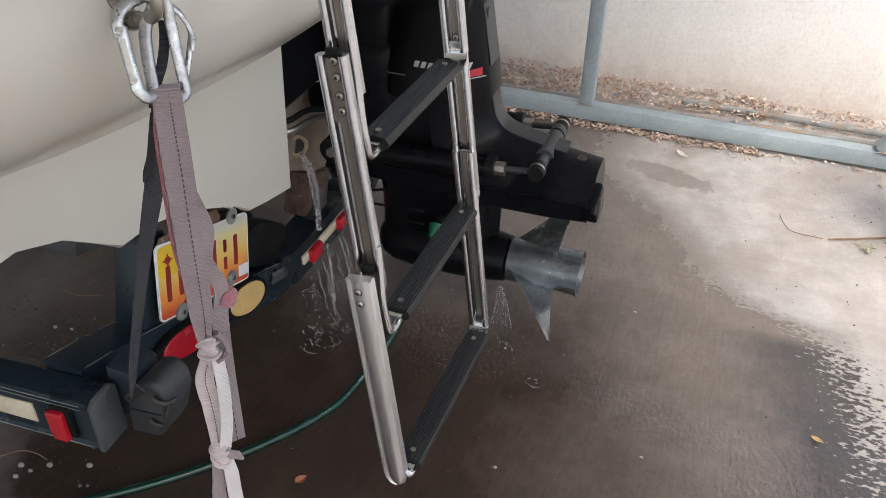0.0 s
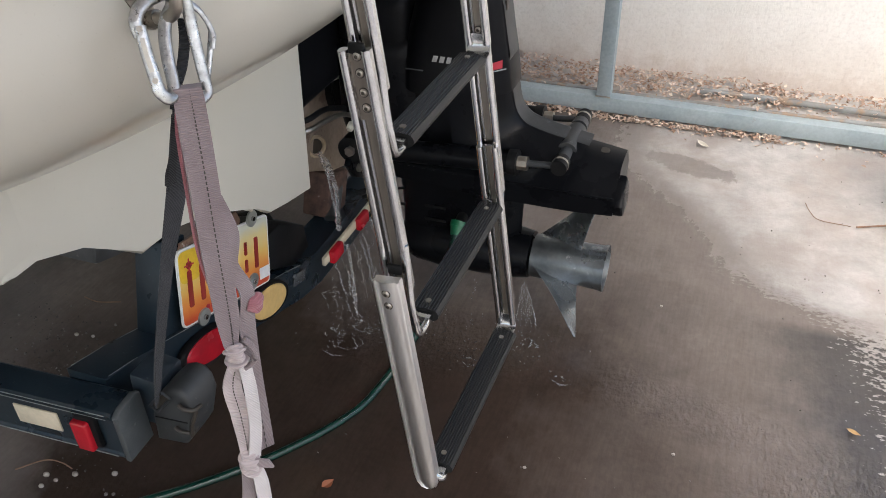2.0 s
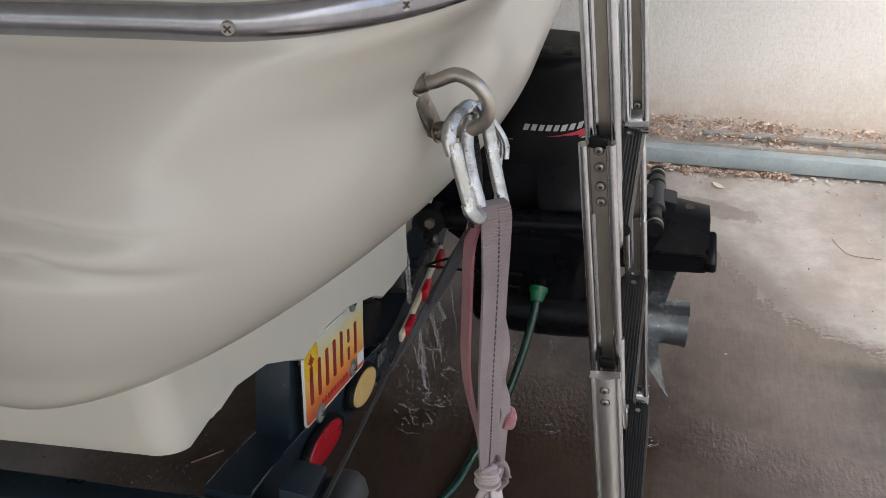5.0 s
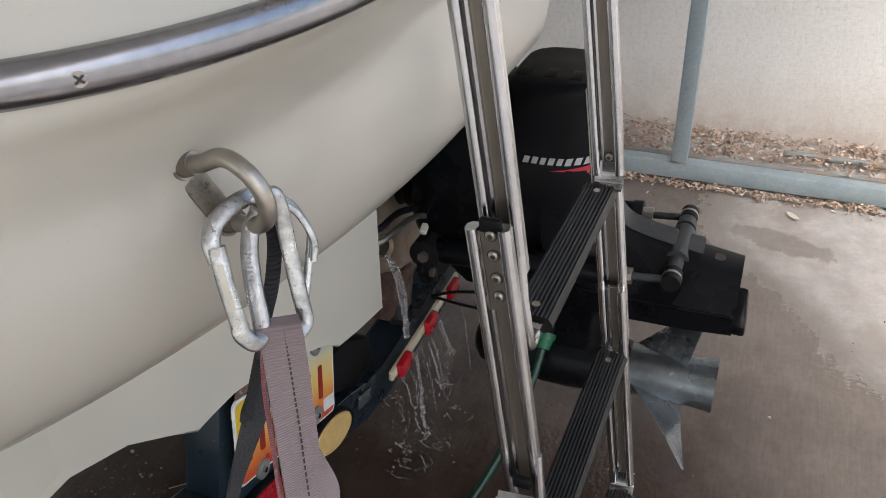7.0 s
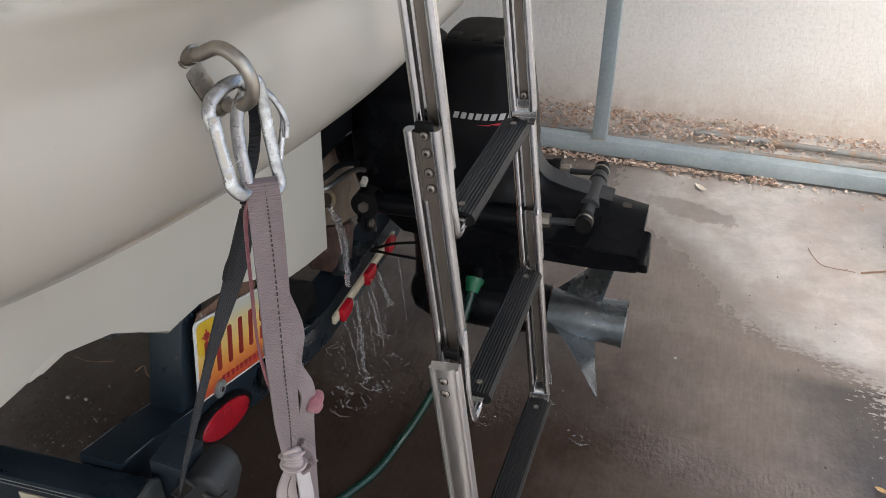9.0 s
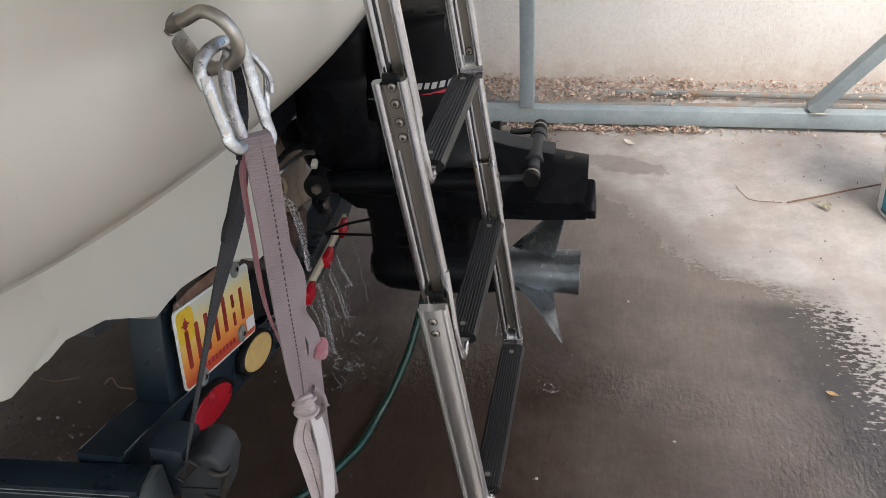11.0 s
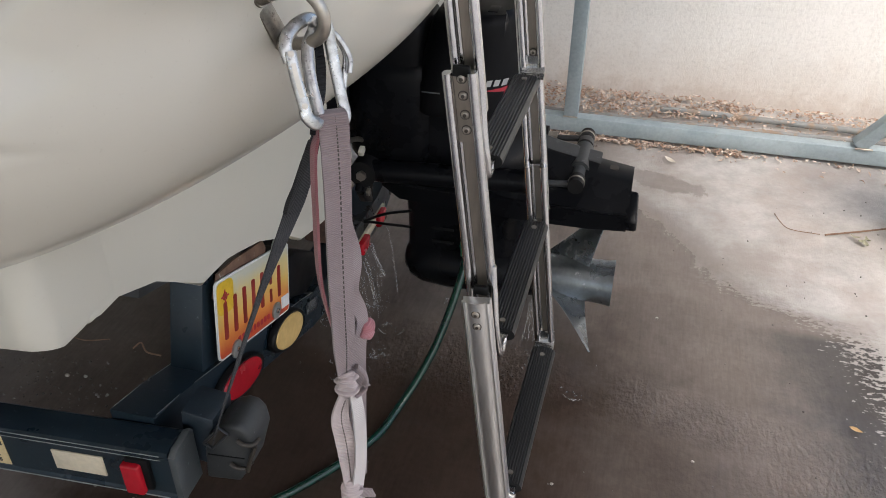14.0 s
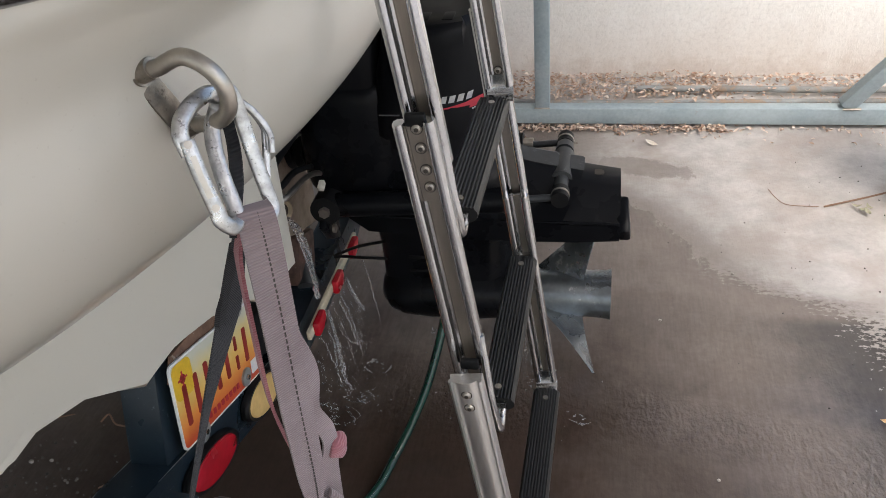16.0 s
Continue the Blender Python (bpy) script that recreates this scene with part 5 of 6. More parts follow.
    pm = Matrix.Translation((-0.3875, -1.752, 0.443)) @ Matrix(((0, 0, 1, 0), (math.cos(ang), -math.sin(ang) * 0.55, 0, 0), (math.sin(ang), math.cos(ang), 0, 0), (0, 0, 0, 1)))
    W, H = 0.286, 0.155

    def rounded(w, h, r):
        out = []
        for cx, cy, a0 in ((w / 2 - r, h / 2 - r, 0), (-w / 2 + r, h / 2 - r, 90), (-w / 2 + r, -h / 2 + r, 180), (w / 2 - r, -h / 2 + r, 270)):
            out += [(cx + r * math.cos(radians(a0 + 22.5 * i)), cy + r * math.sin(radians(a0 + 22.5 * i))) for i in range(5)]
        return out
    back = part("number_plate", prism(rounded(W, H, 0.012), lambda u, v, w: pm @ Vector((u, v, -w)), 0.003), white_paint, t, "faded yellow and red number plate with a pale rim")
    part("face", prism(rounded(W - 0.008, H - 0.008, 0.009), lambda u, v, w: pm @ Vector((u, v, 0.0006 - w)), 0.002), enamel, back)
    part("corner", prism(rounded(0.055, 0.062, 0.012), lambda u, v, w: pm @ Vector((u - W / 2 + 0.032, v + H / 2 - 0.036, 0.0012 - w)), 0.001), plate_yellow, back, "yellow corner field")
    for k in range(4):
        a = k * math.pi / 2
        bar = [(-0.0016, 0.004), (0.0016, 0.004), (0.0016, 0.013), (-0.0016, 0.013)]
        part("mark", prism([(u * math.cos(a) - v * math.sin(a), u * math.sin(a) + v * math.cos(a)) for u, v in bar], lambda u, v, w: pm @ Vector((u - W / 2 + 0.030, v + H / 2 - 0.034, 0.0018 - w)), 0.0008), red_paint, back)
    part("mark", prism(rounded(0.016, 0.016, 0.0079), lambda u, v, w: pm @ Vector((u - W / 2 + 0.030, v + H / 2 - 0.034, 0.0017 - w)), 0.0006), maroon, back)
    for k in range(5):
        u0 = -W / 2 + 0.018 + k * 0.0345
        part("character_bar", prism(rounded(0.013, 0.074, 0.004), lambda u, v, w: pm @ Vector((u + u0 + 0.011, v - 0.004 + 0.003 * k, 0.0014 - w)), 0.0008), maroon, back, "plain dark bar in place of a character")
    for u0, v0, w0, h0 in ((0.048, 0.022, 0.010, 0.028), (0.048, -0.016, 0.010, 0.028), (0.084, 0.004, 0.013, 0.068)):
        part("character_bar", prism(rounded(w0, h0, 0.003), lambda u, v, w: pm @ Vector((u + u0 + 0.012, v + v0, 0.0014 - w)), 0.0008), maroon, back)
    for k in range(9):
        part("lettering_bar", prism(rounded(0.009, 0.011, 0.002), lambda u, v, w: pm @ Vector((u - 0.07 + k * 0.0145, v - H / 2 + 0.020, 0.0014 - w)), 0.0008), red_paint, back)
    part("renewal_tag", prism(rounded(0.034, 0.026, 0.002), lambda u, v, w: pm @ Vector((u + W / 2 - 0.022, v - H / 2 + 0.028, 0.0016 - w)), 0.001), white_paint, back, "small white tag")
    for u0, v0 in ((-0.085, -H / 2 + 0.005), (0.078, -H / 2 + 0.022), (0.085, H / 2 + 0.004)):
        c = pm @ Vector((u0, v0, 0.004))
        n = Vector((1, 0, 0))
        wsh = part("washer", rod(c - n * 0.004, c, 0.0165, seg=22), washer, back, "large dull washer with a screw")
        part("screw", rod(c, c + n * 0.004, 0.005, 0.0045, seg=10), steel, wsh)
    top_edge = [(-0.138, 0.045), (0.045, 0.045), (0.060, 0.085), (0.048, 0.104), (0.010, 0.100), (-0.060, 0.096), (-0.120, 0.086)]
    part("plate_back", prism(top_edge, lambda u, v, w: pm @ Vector((u, v, -0.006 - w)), 0.004, 0.001), plate_rust, t, "rust-brown plate behind the number plate")


    # lamps
    def oval(y, z, a, b, r1, lens, name, label):
        mm = Matrix.Translation((-0.392, y, z)) @ pose(0, 0, 0, math.degrees(slope), 0, 0) @ pose(0, 0, 0, 0, 90, 0) @ Matrix.Diagonal((b, a, 1, 1))
        base = part(name, lathe([(1.16, 0.0), (1.16, 0.008), (1.10, 0.013), (1.01, 0.012), (0.6, 0.011)], mm, 36), black_plastic, t, label)
        part("lens", lathe([(1.0, 0.006), (0.99, 0.011), (0.93, 0.0145), (0.5, 0.0165), (0.02, 0.017)], mm, 36), lens, base)
    oval(-1.850, 0.338, 0.076, 0.031, 0, red_lens, "tail_lamp", "oval red tail lamp in a black grommet")
    oval(-1.654, 0.290, 0.066, 0.035, 0, tan_lens, "turn_lamp", "oval faded amber lamp in a black grommet")
    part("tag", box((0.004, 0.05, 0.028), Matrix.Translation((-0.391, -1.52, 0.250)) @ pose(0, 0, 0, -18, 0, 0), 0.001), grey_metal, t, "scuffed grey tag")
    bar = part("lamp_bar", box((0.010, 0.37, 0.022), (-0.374, -1.253, 0.238), 0.003), ivory, t, "bar with three red lamps")
    for y in (-1.392, -1.250, -1.118):
        part("lens", box((0.016, 0.052, 0.034), (-0.364, y, 0.238), 0.005), red_lens, bar, "red lamp lens")
    # keel roller bracket and hull bunk behind
    part("roller_bracket", prism([(-1.64, 0.345), (-1.61, 0.400), (-1.53, 0.395), (-1.44, 0.335), (-1.43, 0.27), (-1.50, 0.262)], lambda u, v, w: Vector((-0.41 - w, u, v)), 0.10, 0.006), black_plastic, t, "black roller bracket")
    part("roller_bracket", tube([(-0.42, -1.56, 0.335), (-0.46, -1.50, 0.36), (-0.52, -1.44, 0.34), (-0.60, -1.42, 0.30)], 0.012), black_plastic, t)
    part("brace_bar", rod((-0.42, -1.30, 0.26), (-0.50, -1.02, 0.42), 0.018, seg=14), grey_plastic, t, "grey diagonal tube")
    part("bunk", box((1.8, 0.09, 0.04), Matrix.Translation((-1.35, -1.93, 0.60)) @ pose(0, 0, 0, -17, 0, 0), 0.006), grey_plastic, t, "dark carpeted bunk board")
    # axle and wheel out of sight, so that the frame stands on the ground
    wheel = part("wheel", lathe([(0.10, -0.08), (0.27, -0.085), (0.29, -0.06), (0.295, 0.0), (0.29, 0.06), (0.27, 0.085), (0.10, 0.08)], Matrix.Translation((-2.1, -2.22, 0.295)) @ pose(0, 0, 0, 90, 0, 0), 40), black_plastic, t, "black trailer wheel")
    part("rim", lathe([(0.02, -0.05), (0.15, -0.06), (0.16, 0.0), (0.15, 0.06), (0.02, 0.05)], Matrix.Translation((-2.1, -2.22, 0.295)) @ pose(0, 0, 0, 90, 0, 0), 30), galvanized, wheel)
    part("axle", rod((-2.1, -2.16, 0.295), (-2.1, -0.34, 0.295), 0.03), navy, t)
    return settle(t)


trailer()


# ---- retractor box on the beam end ----
def retractor():
    r = thing("strap_retractor", "weathered black plastic strap retractor bolted to the trailer tail", "strap retractor", at=(-0.32, -2.05, 0.36))
    m = Matrix.Translation((-0.334, -2.040, 0.424)) @ pose(0, 0, 0, 0, 6, 0)
    part("mount", box((0.052, 0.060, 0.100), m, 0.004), mount_blue, r, "dark blue mounting block")
    # drum cover: upright foot, sloping slotted face, rounded crown
    prof = [(-0.329, 0.350), (-0.323, 0.412), (-0.311, 0.446), (-0.285, 0.474), (-0.270, 0.481), (-0.254, 0.479), (-0.243, 0.466), (-0.240, 0.440), (-0.258, 0.380), (-0.272, 0.358)]
    drum = part("drum", prism(prof, side_place(-2.080), 0.068, 0.009, seg=4), grey_plastic, r, "rounded grey-black drum cover", smooth=60)
    part("crease", box((0.060, 0.0012, 0.0016), Matrix.Translation((-0.286, -2.0805, 0.412)) @ pose(0, 0, 0, 0, -6, 0), 0.0), black_plastic, drum)
    part("slot", prism([(-0.314, 0.436), (-0.286, 0.469), (-0.275, 0.463), (-0.303, 0.430)], side_place(-2.0815), 0.002), ink, drum)
    fr = [(-0.316, -2.084, 0.436), (-0.285, -2.084, 0.474), (-0.273, -2.084, 0.465), (-0.303, -2.084, 0.428)]
    part("slot_frame", tube([Vector(p) for p in fr], 0.0022, steps=0, closed=True, up=(0, 1, 0), seg=8), grey_plastic, drum, "worn slot frame")
    for x, z in ((-0.264, 0.392), (-0.246, 0.446)):
        part("clip", tube([(x - 0.014, -2.084, z + 0.010), (x - 0.004, -2.086, z + 0.006), (x + 0.006, -2.078, z), (x + 0.008, -2.062, z - 0.004)], 0.0032, steps=4, seg=8), ink, drum)
    part("clip_bar", tube([(-0.256, -2.078, 0.386), (-0.246, -2.082, 0.416), (-0.236, -2.078, 0.444)], 0.0035, steps=4, seg=8), ink, drum)
    return settle(r)


retractor()


# ---- snap hooks, straps ----
def snap_hook(points, r, label, gate_pts=None):
    c = thing("carabiner", label, "carabiner", "carabiners on the stern eye", at=points[0])
    p = [Vector(q) for q in points]
    straight = [p[0]] + [q for a, b in zip(p, p[1:]) for q in (a.lerp(b, 0.2), a.lerp(b, 0.8))] + [p[-1]]
    square = [(r * 1.12 * math.copysign(abs(math.cos(a)) ** 0.55, math.cos(a)), r * 0.92 * math.copysign(abs(math.sin(a)) ** 0.55, math.sin(a))) for a in [2 * math.pi * i / 20 for i in range(20)]]
    part("body", sweep(square, spline(straight, 4), up=(0.45, -0.75, 0.451)), zinc, c)
    if gate_pts:
        way = [Vector(p) for p in gate_pts]
        face = Vector((0.45, -0.75, 0.45)).normalized()
        sec = [(r * 1.05 * math.copysign(abs(math.cos(a)) ** 0.6, math.cos(a)), r * 0.9 * math.copysign(abs(math.sin(a)) ** 0.6, math.sin(a))) for a in [2 * math.pi * i / 20 for i in range(20)]]
        g = part("gate", sweep(sec, way, ups=[face] * len(way)), zinc, c, "pressed gate with rivets")
        part("groove", sweep([(-r * 0.38, -0.0004), (r * 0.38, -0.0004), (r * 0.38, 0.0004), (-r * 0.38, 0.0004)], [way[0].lerp(way[1], 0.45) + face * r * 0.9, way[1] + face * r * 0.9, way[1].lerp(way[2], 0.6) + face * r * 0.9], ups=[face] * 3), steel_dull, g)
        for p in (way[0].lerp(way[1], 0.12), way[2].lerp(way[1], 0.12)):
            part("rivet", rod(p, p + face * r * 1.12, 0.0021, seg=10), steel_dull, g)
            part("rivet_ring", rod(p, p + face * r * 0.96, 0.0027, seg=12), steel_dull, g)
        # raised maker's marks down the back of the hook, worn past reading
        q0, q1 = Vector(points[8]), Vector(points[9])
        d = (q1 - q0).normalized()
        f2 = (face - d * face.dot(d)).normalized()
        turn = Matrix((d, f2.cross(d), f2)).transposed().to_4x4()
        for k in range(7):
            part("embossed_mark", box((0.0011, 0.0034 - 0.0008 * (k % 3), 0.0008), Matrix.Translation(q0.lerp(q1, 0.10 + 0.12 * k) + f2 * r * 0.93) @ turn, 0.0002, seg=1), zinc, c)
    return settle(c)


snap_hook([(-0.0617, -2.2004, 1.0876), (-0.0658, -2.1982, 1.0993), (-0.0660, -2.1915, 1.1076), (-0.0622, -2.1795, 1.1134), (-0.0570, -2.1659, 1.1147), (-0.0535, -2.1590, 1.1091),
           (-0.0560, -2.1600, 1.1005), (-0.0580, -2.1683, 1.0930), (-0.0560, -2.1772, 1.0816), (-0.0500, -2.1871, 1.0626), (-0.0430, -2.1950, 1.0465), (-0.0397, -2.2005, 1.0383),
           (-0.0398, -2.2096, 1.0371), (-0.0458, -2.2120, 1.0444), (-0.0475, -2.2105, 1.0500)], 0.0050,
          "worn zinc-plated snap hook with a gate, hung on the stern eye", [(-0.0618, -2.1985, 1.0965), (-0.0550, -2.2055, 1.0753), (-0.0468, -2.2112, 1.0505)])
snap_hook([(-0.0513, -2.1615, 1.1096), (-0.0475, -2.1532, 1.1116), (-0.0447, -2.1533, 1.1024), (-0.0422, -2.1557, 1.0892), (-0.0369, -2.1614, 1.0676), (-0.0308, -2.1676, 1.0460),
           (-0.0258, -2.1723, 1.0300), (-0.0271, -2.1805, 1.0265), (-0.0321, -2.1899, 1.0290), (-0.0372, -2.1981, 1.0333)], 0.0047, "second scratched zinc snap hook on the stern eye")
for k in range(3):
    o = Vector((0.0035 * k, -0.0035 * k, 0.0))
    snap_hook([Vector(p) + o for p in ((-0.0554, -2.1400, 1.1010), (-0.0477, -2.1348, 1.0922), (-0.0398, -2.1357, 1.0811), (-0.0356, -2.1378, 1.0724), (-0.0352, -2.1430, 1.0620))], 0.0021,
              "thin wire gate of a carabiner behind the others")
snap_hook([(-0.0356, -2.1378, 1.0724), (-0.0352, -2.1430, 1.0620), (-0.0350, -2.1510, 1.0475), (-0.0325, -2.1640, 1.0311)], 0.0026, "thin wire side of a carabiner behind the others")


def tie_strap():
    s = thing("tie_down_strap", "faded mauve woven tie-down strap knotted below the carabiners", "strap", at=(-0.027, -2.195, 1.03))
    face = Vector((0.80, -0.60, 0))
    pts = [(-0.0400, -2.1770, 1.0200), (-0.0375, -2.1815, 1.0360), (-0.0315, -2.1910, 1.0425), (-0.0268, -2.1990, 1.0330), (-0.0265, -2.2030, 0.97), (-0.0290, -2.2060, 0.87), (-0.0300, -2.2090, 0.79), (-0.0310, -2.2120, 0.752)]
    bm, way, us = ribbon(pts, 0.0140, 0.0014, [Vector((-0.55, 0.83, 0.2)), Vector((-0.35, 0.55, 0.75)), Vector((0.05, -0.1, 1)), Vector((0.5, -0.75, 0.35))] + [face] * 4, scales=[0.7, 0.75, 0.82, 0.95, 1, 1.0, 0.9, 0.55])
    front = part("front_layer", bm, web_mauve, s, "mauve ribbed webbing with a dark stitched line")
    st = bmesh.new()
    for i in range(19, len(way) - 1):
        for k in range(2):
            a = way[i].lerp(way[i + 1], k * 0.5)
            b = way[i].lerp(way[i + 1], k * 0.5 + 0.3)
            side = (b - a).cross(face).normalized()
            off = us[i].normalized() * 0.0017 + side * -0.002
            sweep([(-0.0006, -0.0003), (0.0006, -0.0003), (0.0006, 0.0003), (-0.0006, 0.0003)], [a + off, b + off], st, up=tuple(face))
    part("stitching", st, ink, front)
    pts = [(-0.044, -2.194, 1.030), (-0.050, -2.196, 1.00), (-0.0520, -2.199, 0.94), (-0.0520, -2.203, 0.86), (-0.038, -2.204, 0.78), (-0.034, -2.208, 0.75)]
    bm, _, _ = ribbon(pts, 0.0095, 0.0013, [Vector((-0.80, -0.55, 0))] * 6, scales=[1, 1, 1, 1, 0.9, 0.6])
    part("back_layer", bm, web_red, s, "rose underside of the strap")
    # loose end behind, with its bows
    pts = [(-0.018, -2.192, 0.93), (-0.013, -2.186, 0.885), (-0.017, -2.190, 0.85), (-0.012, -2.182, 0.81), (-0.016, -2.186, 0.77), (-0.020, -2.190, 0.70), (-0.024, -2.188, 0.62), (-0.027, -2.186, 0.566)]
    bm, _, _ = ribbon([(p[0] - 0.006, p[1] - 0.003, p[2]) for p in pts], 0.011, 0.0013, [Vector((0.7, -0.6, 0.3)), Vector((0.9, -0.3, -0.2)), Vector((0.6, -0.8, 0)), Vector((0.9, -0.3, 0.3)), face, face, face, face], scales=[0.6, 0.75, 0.6, 0.8, 0.8, 1, 1, 1])
    loose = part("loose_end", bm, web_mauve, s)
    st = bmesh.new()
    for i in range(12):
        a = Vector((-0.0255, -2.1925, 0.70 - 0.0115 * i)) + Vector((-0.0006, 0.0003, 0)) * i
        b = a + Vector((-0.0003, 0.0002, -0.0062))
        sweep([(-0.0006, -0.0003), (0.0006, -0.0003), (0.0006, 0.0003), (-0.0006, 0.0003)], [a + face * 0.002, b + face * 0.002], st, up=tuple(face))
    part("stitching", st, ink, loose)
    bow = ball((-0.0150, -2.178, 0.790), 0.0120, None, (0.60, 1.0, 0.95), 18)
    for v in bow.verts:
        a = math.atan2(v.co.z - 0.790, v.co.y + 2.178)
        v.co.x += 0.0012 * math.sin(3 * a)
        v.co.y += 0.0016 * math.sin(2 * a + v.co.x * 400)
    part("bow", bow, web_red, s, "rose bow of webbing")
    # knots: wrapped webbing drawn tight, with its ribs running round
    def knot(c, r, h, lean, label):
        bm = bmesh.new()
        rows = []
        for i in range(19):
            f = i / 18
            bulge = (0.55 + 0.45 * math.sin(math.pi * f) ** 0.6) * (1 + 0.10 * math.sin(f * 12.6 + 0.7))
            row = []
            for k in range(22):
                a = 2 * math.pi * k / 22
                q = r * bulge * (1 + 0.07 * math.sin(3 * a + f * 5) + 0.05 * math.cos(2 * a - f * 9))
                row.append((c[0] + q * math.cos(a), c[1] + 0.85 * q * math.sin(a), c[2] + h * (0.5 - f) + lean * q * math.cos(a + 0.8)))
            rows.append(row)
        _, vs = grid_surface(rows, bm, closed=True)
        bm.faces.new(vs[0])
        bm.faces.new(vs[-1][::-1])
        kn = part("knot", bm, web_pale, s, label, smooth=60)
        for k in range(2):
            turn = [Vector((c[0] + r * 0.86 * math.cos(a), c[1] + r * 0.73 * math.sin(a), c[2] + h * (0.22 - 0.42 * k) + (lean + 0.25 - 0.6 * k) * r * math.cos(a + 0.8))) for a in [2 * math.pi * i / 20 for i in range(20)]]
            part("wrap", sweep([(u * 1.0, v * 1.0) for u, v in circle(0.0046, 10, 0.55)], turn, closed=True), web_pale, kn)
        return kn
    knot((-0.030, -2.2095, 0.737), 0.0108, 0.034, 0.35, "pale tight knot")
    part("knot_loop", tube([(-0.021, -2.201, 0.756), (-0.013, -2.199, 0.744), (-0.013, -2.201, 0.728), (-0.022, -2.208, 0.720)], 0.0052, seg=10, flat=0.5), web_mauve, s)
    pts = [(-0.031, -2.213, 0.725), (-0.038, -2.217, 0.695), (-0.033, -2.221, 0.66), (-0.029, -2.226, 0.625), (-0.026, -2.232, 0.600)]
    bm, way, _ = ribbon(pts, 0.0105, 0.0014, [face, Vector((0.8, -0.6, 0)), Vector((0.3, -0.95, 0)), Vector((0.75, -0.65, 0.1)), face], scales=[0.8, 1.0, 1.0, 0.85, 0.7])
    tail = part("hanging_tail", bm, web_pale, s, "pale twisted tail of the strap")
    st = bmesh.new()
    for i in range(2, len(way) - 3, 1):
        a, b = way[i] + face * 0.0026, way[i].lerp(way[i + 1], 0.55) + face * 0.0026
        sweep([(-0.0006, -0.0003), (0.0006, -0.0003), (0.0006, 0.0003), (-0.0006, 0.0003)], [a, b], st, up=tuple(face))
    part("stitching", st, ink, tail)
    pts = [(-0.024, -2.206, 0.73), (-0.018, -2.212, 0.69), (-0.016, -2.220, 0.64), (-0.018, -2.230, 0.60)]
    bm, _, _ = ribbon(pts, 0.0072, 0.0012, [Vector((0.9, -0.4, 0)), Vector((0.75, -0.65, 0)), face, face])
    part("hanging_tail", bm, web_white, s, "white worn tail of the strap")
    knot((-0.024, -2.233, 0.592), 0.0100, 0.032, -0.45, "second pale knot near the end")
    part("knot_end", prism([(0, 0), (0.022, -0.010), (0.018, 0.004), (0.004, 0.012)], lambda u, v, w: Vector((-0.018 + u * 0.8, -2.234 + u * 0.6 - w, 0.590 + v)), 0.003), web_mauve, s)
    pts = [(-0.028, -2.236, 0.585), (-0.027, -2.241, 0.555), (-0.030, -2.244, 0.52), (-0.024, -2.246, 0.45), (-0.026, -2.246, 0.36)]
    bm, _, _ = ribbon(pts, 0.0085, 0.0014, [face, Vector((0.9, -0.4, 0)), face, Vector((0.3, -0.9, 0)), face], scales=[0.7, 1, 1, 1, 1])
    part("hanging_tail", bm, web_mauve, s)
    pts = [(-0.019, -2.230, 0.590), (-0.014, -2.233, 0.56), (-0.013, -2.235, 0.52), (-0.009, -2.237, 0.45), (-0.010, -2.237, 0.36)]
    bm, _, _ = ribbon(pts, 0.0085, 0.0013, [face, Vector((0.8, -0.5, 0)), face, Vector((0.5, -0.8, 0)), face], scales=[0.7, 1, 1, 1, 1])
    part("hanging_tail", bm, web_white, s)
    return settle(s)


tie_strap()


